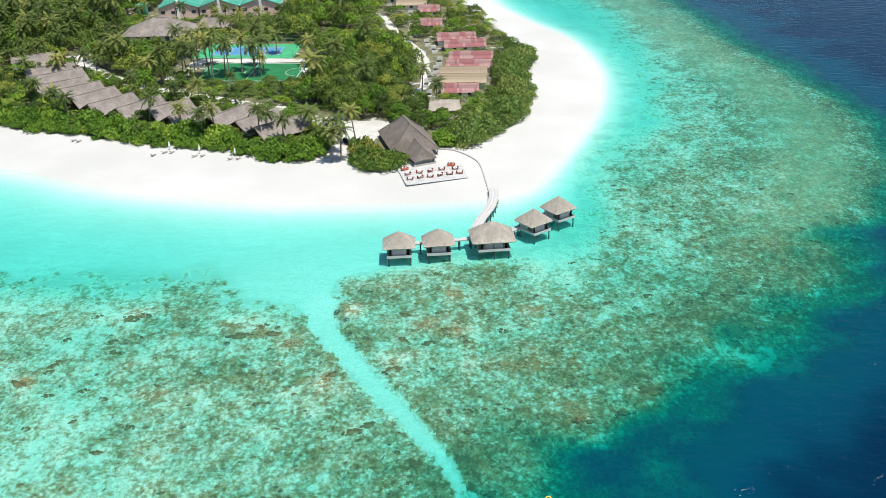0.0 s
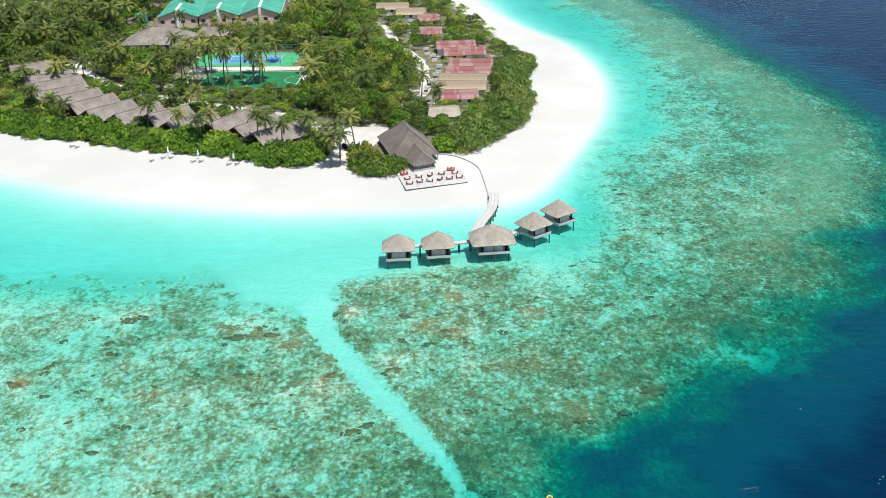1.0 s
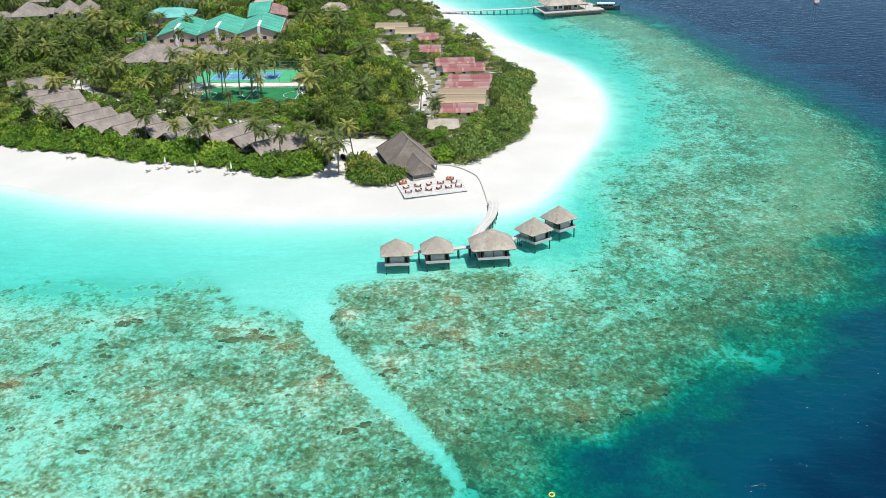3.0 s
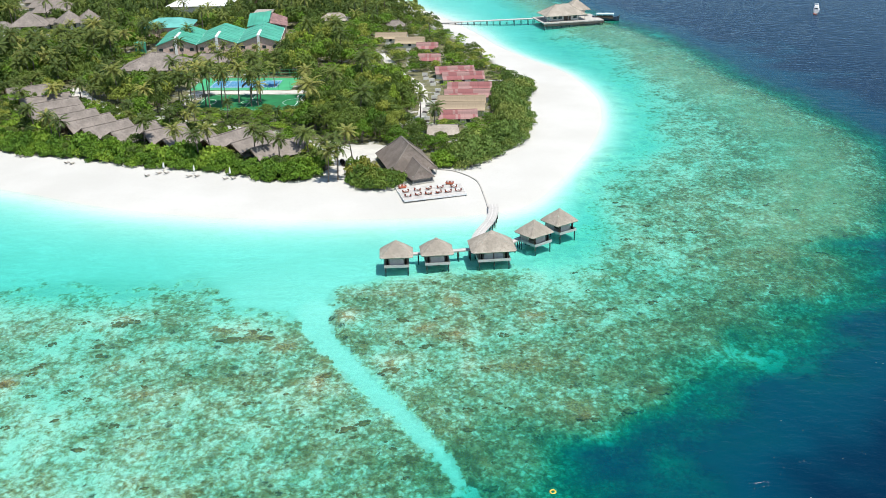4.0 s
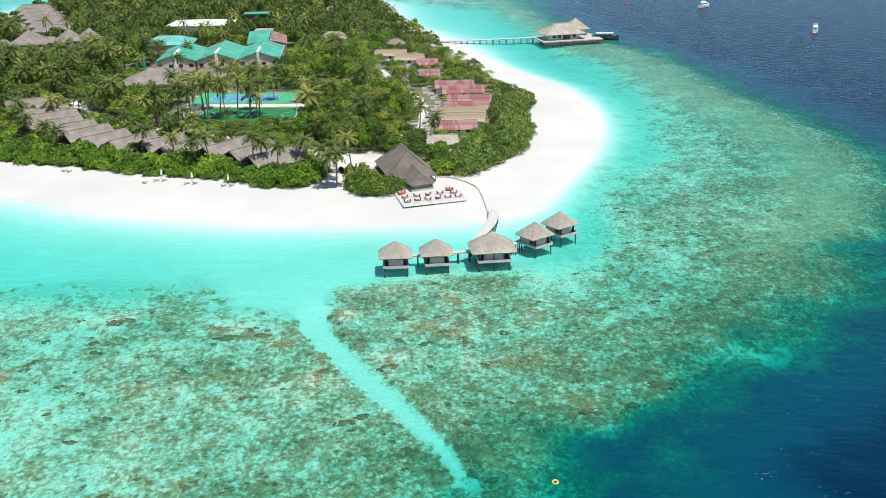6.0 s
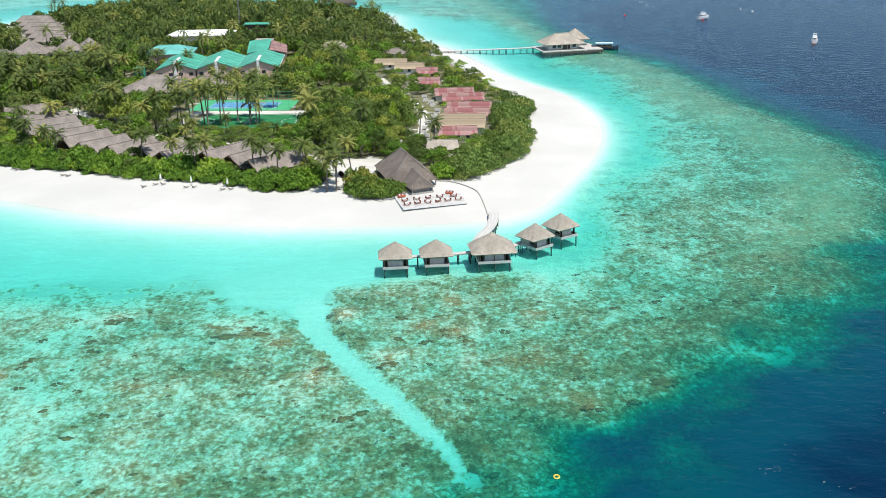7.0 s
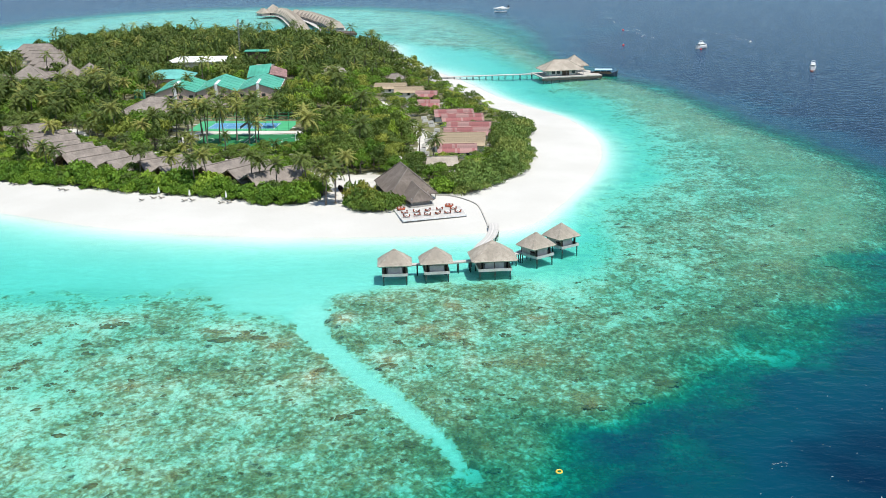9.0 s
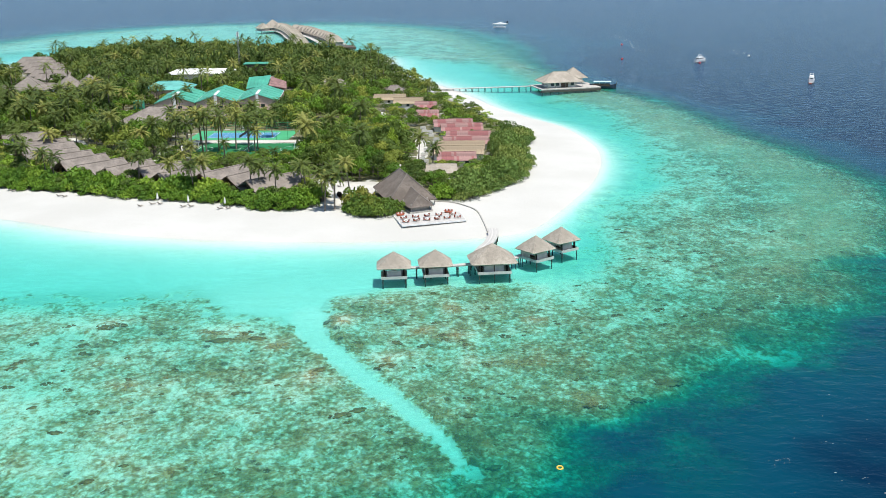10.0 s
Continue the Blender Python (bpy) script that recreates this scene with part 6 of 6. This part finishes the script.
# beach shrubs along the front and the point
SHRUBS = [Shrub(100 + i, 2.5, 2.3 + 0.25 * (i % 3), 470, 0.46, LEAF_SHRUB, "dense bright green beach cabbage shrub at the sand's edge", "beach shrubs") for i in range(5)]
GREY = [Shrub(130 + i, 2.6, 2.6, 640, 0.34, LEAF_GREY, "dense grey-green beach shrub at the sand's edge", "beach shrubs") for i in range(4)]
WARM = [Shrub(140 + i, 2.6, 2.7, 470, 0.42, LEAF_WARM, "rounded shrub with yellow-green and rusty leaves beside the restaurant", "beach shrubs") for i in range(2)]
x_, y_, r_ = scatter(-150, 40, 250, 400, 2.7, 3)
g_ = signed(x_, y_, GREEN)
ok_ = (g_ > 0.7) & (g_ < 8.5) & ~open_ground(x_, y_, 1.6) & (y_ < 385)
for x, y, g in sorted(zip(x_[ok_], y_[ok_], g_[ok_]), key=lambda p: p[1])[:289]:
    kind = random.Random(int(x * 31 + y * 17)).choice(GREY if x > 2 else WARM if -24 < x < -12 else SHRUBS)
    s = (0.60 + 0.11 * min(g, 6)) * random.Random(int(x * 91 + y)).uniform(0.72, 1.38)
    if x > 2:
        s *= 1.15
    kind.plant(Matrix.Translation((x, y, ground_at(x, y) - 0.1)) @ Euler((0, 0, x * 3.7)).to_matrix().to_4x4() @ Matrix.Diagonal((s, s, s * (1.0 + 0.075 * min(g, 8)), 1)))

# the tall rounded thicket between the restaurant and the beach
for i_, (x, y, s) in enumerate([(-14.2, 258.2, 1.15), (-12.6, 260.4, 1.05), (-16.6, 257.0, 1.15), (-19.2, 257.4, 1.1), (-16.0, 260.4, 1.35), (-19.0, 261.0, 1.35), (-21.6, 259.8, 1.15), (-17.2, 263.6, 1.3), (-20.6, 264.4, 1.2)]):
    WARM[i_ % 2].plant(Matrix.Translation((x, y, ground_at(x, y) - 0.1)) @ Euler((0, 0, i_ * 1.9)).to_matrix().to_4x4() @ Matrix.Diagonal((s, s, s * 1.25, 1)))

# woodland: the nearest trees are single things, the rest one wood
TREES = [Kind("tree", 200 + i, 3.7, 6.0 + 0.4 * (i % 3), 820, 0.46, LEAF, "broad-leaved tree with a dense uneven green crown", "trees near the beach") for i in range(6)]
TREES += [Kind("tree", 210 + i, 3.7, 5.8, 820, 0.46, LEAF_SHRUB, "broad-leaved tree with a bright yellow-green crown", "trees near the beach") for i in range(3)]
x_, y_, r_ = scatter(-270, 35, 262, 500, 4.7, 7)
gr_ = signed(x_, y_, GREEN)
ok_ = (gr_ > 3.2) & ~open_ground(x_, y_, 2.8)
pts_ = np.stack([x_[ok_], y_[ok_], canopy_height(x_[ok_], y_[ok_])], 1)
pts_ = pts_[np.argsort(pts_[:, 1])]
near_ = pts_[pts_[:, 0] > -160][:290]
for x, y, h in near_:
    rr = random.Random(int(x * 13 + y * 71))
    s = h / 6.2
    s = s * rr.uniform(0.8, 1.18)
    w = min(max(s, 0.66), 1.05) * rr.uniform(0.75, 1.25)
    rr.choice(TREES).plant(Matrix.Translation((x, y, 1.2)) @ Euler((0, 0, rr.uniform(0, 6.28))).to_matrix().to_4x4() @ Matrix.Diagonal((w, w, s, 1)))
done_ = {(round(p[0], 3), round(p[1], 3)) for p in near_}
rest_ = np.array([p for p in pts_ if (round(p[0], 3), round(p[1], 3)) not in done_])
x_, y_, r_ = scatter(-270, 10, 500, 725, 5.0, 9)
ok_ = (signed(x_, y_, GREEN) > 2.0) & ~open_ground(x_, y_, 2.5)
far_ = np.stack([x_[ok_], y_[ok_], canopy_height(x_[ok_], y_[ok_])], 1)


def woodland(name, rows, seed, count, size, radius, leaf, label):
    """Many crowns joined into one wood."""
    rng = np.random.RandomState(seed)
    shapes = [tree_shape(seed + i, radius, 6.2, count, size)[0] for i in range(6)]
    vs, qs, tones, base = [], [], [], 0
    for x, y, h in rows:
        v, q = shapes[rng.randint(6)]
        a, s = rng.uniform(0, 6.28), h / 6.2
        s = s * rng.uniform(0.74, 1.2)
        w = min(max(s, 0.66), 1.05) * rng.uniform(0.72, 1.25)
        c, t = math.cos(a) * w, math.sin(a) * w
        p = np.stack([x + v[:, 0] * c - v[:, 1] * t, y + v[:, 0] * t + v[:, 1] * c, 1.2 + v[:, 2] * s], 1)
        vs.append(p)
        qs.append(q + base)
        tones.append(np.full(len(p), rng.rand()))
        base += len(p)
    ob = new(name, quads_mesh(name, np.concatenate(vs), np.concatenate(qs), leaf, np.concatenate(tones)))
    return tagged(ob, label, "woodland", kind="stuff")


light_ = (np.arange(len(rest_)) * 7 + (rest_[:, 0] * 3).astype(int)) % 4 == 0
woodland("inland_wood", rest_[~light_], 300, 330, 0.60, 3.8, LEAF, "dense green island woodland canopy")
woodland("inland_wood", rest_[light_], 310, 330, 0.58, 3.8, LEAF_SHRUB, "bright yellow-green crowns within the island woodland")
x_, y_, r_ = scatter(-170, 30, 262, 345, 3.4, 41)
ok_ = (signed(x_, y_, GREEN) > 2.5) & ~open_ground(x_, y_, 1.5)
low_ = np.stack([x_[ok_], y_[ok_], r_.uniform(1.8, 2.9, ok_.sum())], 1)
x_, y_, r_ = scatter(-52, -18, 370, 404, 3.0, 43)
ok_ = ~open_ground(x_, y_, 1.5)
low_ = np.concatenate([low_, np.stack([x_[ok_], y_[ok_], r_.uniform(2.3, 3.2, ok_.sum())], 1)])
woodland("undergrowth", low_, 360, 70, 0.55, 3.0, LEAF_SHRUB, "low bright green undergrowth between the trees")
woodland("far_wood", far_, 330, 120, 1.0, 4.4, LEAF_FAR, "distant green woodland canopy on the far side")

# palms
PALMS = [Palm(400, 8.2, 0.6, LEAF_PALM, "tall coconut palm with a full crown"), Palm(401, 9.0, -0.9, LEAF_PALM, "tall leaning coconut palm"),
         Palm(402, 7.2, 0.3, LEAF_PALM, "coconut palm with drooping fronds", 3.8), Palm(403, 9.8, 1.3, LEAF_PALM, "tall curved coconut palm"),
         Palm(404, 6.0, -0.3, LEAF_PALM, "young coconut palm with long fronds", 3.7)]
FIXED = [(-112, 300.2), (-86.3, 295.6), (-52.5, 281.8), (-50.1, 281.6), (-39.0, 286.2), (-30.5, 263.6), (-28.2, 264.8), (-28.8, 270.8), (-3.4, 307.0),
         (-129.8, 348.6), (-121.6, 350.1), (-96.1, 336.8), (-101.7, 414.9), (-108.8, 453.5), (-60.5, 374.6), (-75.5, 289.1), (-67.4, 280.7),
         (-64.1, 282.7), (-7.9, 323.7), (-40.7, 316.7), (-32.1, 273.2), (-37, 279), (-25.0, 276.5), (-45, 277),
         (-62, 347), (-84, 366), (-90, 372), (-46, 355)]
for i_, (x, y) in enumerate(FIXED):
    PALMS[(0, 1, 3, 0, 2)[i_ % 5]].plant(Matrix.Translation((x, y, 1.1)) @ Euler((0, 0, i_ * 2.4)).to_matrix().to_4x4())
TALL = [(-86, 345), (-82.5, 342), (-79.5, 348.5), (-77, 343), (-74.5, 350), (-71.5, 344), (-69, 351.5), (-88.5, 349), (-85, 357), (-81, 361),
        (-64, 346), (-66, 358), (-62, 352)]
for i_, (x, y) in enumerate(TALL):
    PALMS[(1, 0, 3)[i_ % 3]].plant(Matrix.Translation((x, y, 1.1)) @ Euler((0, 0, i_ * 1.7)).to_matrix().to_4x4() @ Matrix.Diagonal((1.12, 1.12, 1.22 + 0.05 * (i_ % 4), 1)))
x_, y_, r_ = scatter(-255, 5, 290, 720, 7.6, 21)
ok_ = (signed(x_, y_, GREEN) > 7.0) & ~open_ground(x_, y_, 0.6)
dens_ = np.where((x_ < -62) & (y_ > 310) & (y_ < 470), 0.60, np.where(x_ > -60, 0.07, 0.24))
ok_ &= (r_.rand(len(x_)) < dens_) & ~((x_ > -16) & (y_ < 420)) & ~((x_ / y_ > -0.31) & (x_ / y_ < -0.222) & (y_ > 335) & (y_ < 432) & (r_.rand(len(x_)) < 0.85))
all_palms = sorted(zip(x_[ok_], y_[ok_]), key=lambda p: p[1])
for i_, (x, y) in enumerate([p for p in all_palms if p[1] < 480][:299 - len(FIXED) - len(TALL)]):
    rr = random.Random(int(x * 7 + y * 3))
    hh = float(canopy_height(np.array([x]), np.array([y]))[0])
    p = rr.choice(PALMS)
    s = min(1.35, max(0.75, (hh + 2.0) / 8.2)) * rr.uniform(0.9, 1.12)
    p.plant(Matrix.Translation((x, y, 1.2)) @ Euler((0, 0, rr.uniform(0, 6.28))).to_matrix().to_4x4() @ Matrix.Diagonal((s, s, s, 1)))


def far_palms(spots):
    """The palms on the far half of the island, joined."""
    shapes = []
    for i in range(3):
        tb, v, q = palm_parts(430 + i, 8.2 + i, 0.5, 14, 4.2)
        tb.verts.ensure_lookup_table()
        tb.verts.index_update()
        tv = np.array([tuple(w.co) for w in tb.verts])
        tq = np.array([[w.index for w in f.verts] for f in tb.faces])
        tb.free()
        shapes.append((v, q, tv, tq))
    cv, cq, ct, sv, sq, nb, ns = [], [], [], [], [], 0, 0
    rng = np.random.RandomState(77)
    for x, y in spots:
        v, q, tv, tq = shapes[rng.randint(3)]
        a, k = rng.uniform(0, 6.28), rng.uniform(0.85, 1.2)
        turn = np.array([[math.cos(a), math.sin(a), 0], [-math.sin(a), math.cos(a), 0], [0, 0, 1]]) * k
        cv.append(v @ turn + (x, y, 1.2))
        sv.append(tv @ turn + (x, y, 1.2))
        cq.append(q + nb)
        sq.append(tq + ns)
        nb, ns = nb + len(v), ns + len(tv)
        ct.append(np.full(len(v), rng.rand()))
    ob = new("far_palms", quads_mesh("far_palms", np.concatenate(cv), np.concatenate(cq), LEAF_PALM, np.concatenate(ct)))
    tagged(ob, "distant coconut palm crowns above the far woods", "palm trees", kind="stuff")
    ob = new("far_palm_trunks", quads_mesh("far_palm_trunks", np.concatenate(sv), np.concatenate(sq), BARK))
    tagged(ob, "distant grey coconut palm trunks in the far woods", "palm trees", kind="stuff")


x_, y_, r_ = scatter(-250, 0, 480, 712, 8.0, 23)
ok_ = (signed(x_, y_, GREEN) > 3.0) & ~open_ground(x_, y_, 0.6) & (r_.rand(len(x_)) < 0.36) & (canopy_height(x_, y_) > 5.0)
far_palms(list(zip(x_[ok_], y_[ok_])))

# coral growth that stands proud of the reef
def coral_patch(seed, lumps):
    """A low, broken mat of coral knobs."""
    rng = random.Random(seed)
    bm = bmesh.new()
    for i in range(lumps):
        a, q = rng.uniform(0, 6.28), math.sqrt(rng.random())
        x, y, r = 1.1 * q * math.cos(a), 0.75 * q * math.sin(a), rng.uniform(0.22, 0.46) * (1.25 - 0.6 * q)
        got = bmesh.ops.create_icosphere(bm, subdivisions=1, radius=r, matrix=Matrix.Translation((x, y, 0)))
        for v in got["verts"]:
            n = noise.noise(v.co * 3.1 + Vector((seed, 0, 0))) * 0.5 + noise.noise(v.co * 7.7) * 0.25
            c = Vector((x, y, 0))
            v.co = c + (v.co - c) * (1 + n)
            v.co.z *= 0.9
    return bm


def reef_growth():
    protos = []
    for i in range(6):
        me = bpy.data.meshes.new("coral_patch")
        bm = coral_patch(i * 3.1 + 1, (9, 14, 20, 26, 12, 17)[i])
        bm.to_mesh(me)
        bm.free()
        me.materials.append(CORAL_ROCK)
        protos.append(me)
    spots = [(-16.4, 143.6, 1.2), (-16.0, 143.8, 1.0), (34.5, 154.6, 1.5), (33.4, 155.6, 0.9), (41.1, 158.3, 0.9), (42.4, 158.9, 0.6), (28.5, 148.3, 0.8), (27.4, 147.6, 0.6), (21, 146.0, 0.9), (22.6, 145.6, 0.7), (-10.2, 162.4, 1.3), (-62.5, 183.6, 1.5),
             (-60.0, 184.6, 1.2), (-40, 176, 1.4), (-36, 179, 1.3), (-33.5, 176.5, 1.0), (-76, 160, 1.1), (-72, 164, 0.8), (-64, 158, 0.9), (10, 176, 1.1), (-4, 172, 1.0)]
    rng = random.Random(8)
    while len(spots) < 190:
        x, y = rng.uniform(-85, 95), rng.uniform(124, 255)
        if ground_at(x, y, 1) > 0.8:
            spots.append((x, y, rng.choice((0.3, 0.35, 0.4, 0.5, 0.7, 0.9))))
    for x, y, s in spots:
        ob = new("coral_patch", rng.choice(protos))
        ob.matrix_world = Matrix.Translation((x, y, ground_at(x, y) + 0.06)) @ Euler((0, 0, rng.uniform(-0.7, 0.7))).to_matrix().to_4x4() @ Matrix.Diagonal((s * rng.uniform(0.9, 1.5), s, min(0.55, s) * 1.1, 1))
        tagged(ob, "brown coral growth in shallow water on the reef", "coral", "coral patches")


reef_growth()


# white flecks on the open water: foam, and sun glints modelled as small patches
def foam():
    rng = random.Random(31)
    bm = bmesh.new()
    n = 0
    while n < 520:
        x, y = rng.uniform(5, 130), 95 + 150 * rng.random() ** 1.5
        if ground_at(x, y, 2) < 14:
            continue
        n += 1
        for k in range(rng.choice((1, 1, 1, 3))):
            cx, cy = x + rng.uniform(-1.2, 1.2), y + rng.uniform(-0.5, 0.5)
            l, w = rng.uniform(0.04, 0.12), rng.uniform(0.02, 0.04)
            quad_skin(bm, [(cx + l * math.cos(a) * rng.uniform(0.6, 1.2), cy + w * math.sin(a) * rng.uniform(0.6, 1.2), 0.03) for a in (0, 1.1, 2.2, 3.3, 4.4, 5.4)], 0.02)
    tagged(part("foam_flecks", bm, WHITE), "small white flecks of foam and sun glint on dark blue water", "foam", kind="stuff")


foam()


# faint trails of old wakes on the open sea
def wakes():
    rng = random.Random(47)
    bm = bmesh.new()
    for line, count, wide in (([(129.6, 905), (128.4, 821), (128.8, 750), (128, 677)], 330, 3.0), ([(168, 743), (177, 705), (183, 655)], 130, 2.2)):
        pts = spline(line, False, 12)
        for _ in range(count):
            u = rng.random() ** 0.8 * (len(pts) - 1.001)
            i = int(u)
            p = pts[i] * (1 - u + i) + pts[i + 1] * (u - i)
            cx, cy = p[0] + rng.gauss(0, wide), p[1] + rng.gauss(0, wide)
            l, w = rng.uniform(0.10, 0.38), rng.uniform(0.06, 0.16)
            quad_skin(bm, [(cx + l * math.cos(a) * rng.uniform(0.6, 1.2), cy + w * math.sin(a) * rng.uniform(0.6, 1.2), 0.03) for a in (0, 1.3, 2.5, 3.8, 5.1)])
    tagged(part("wake_foam", bm, WHITE), "faint broken foam trails left by boats", "foam", kind="stuff")


wakes()
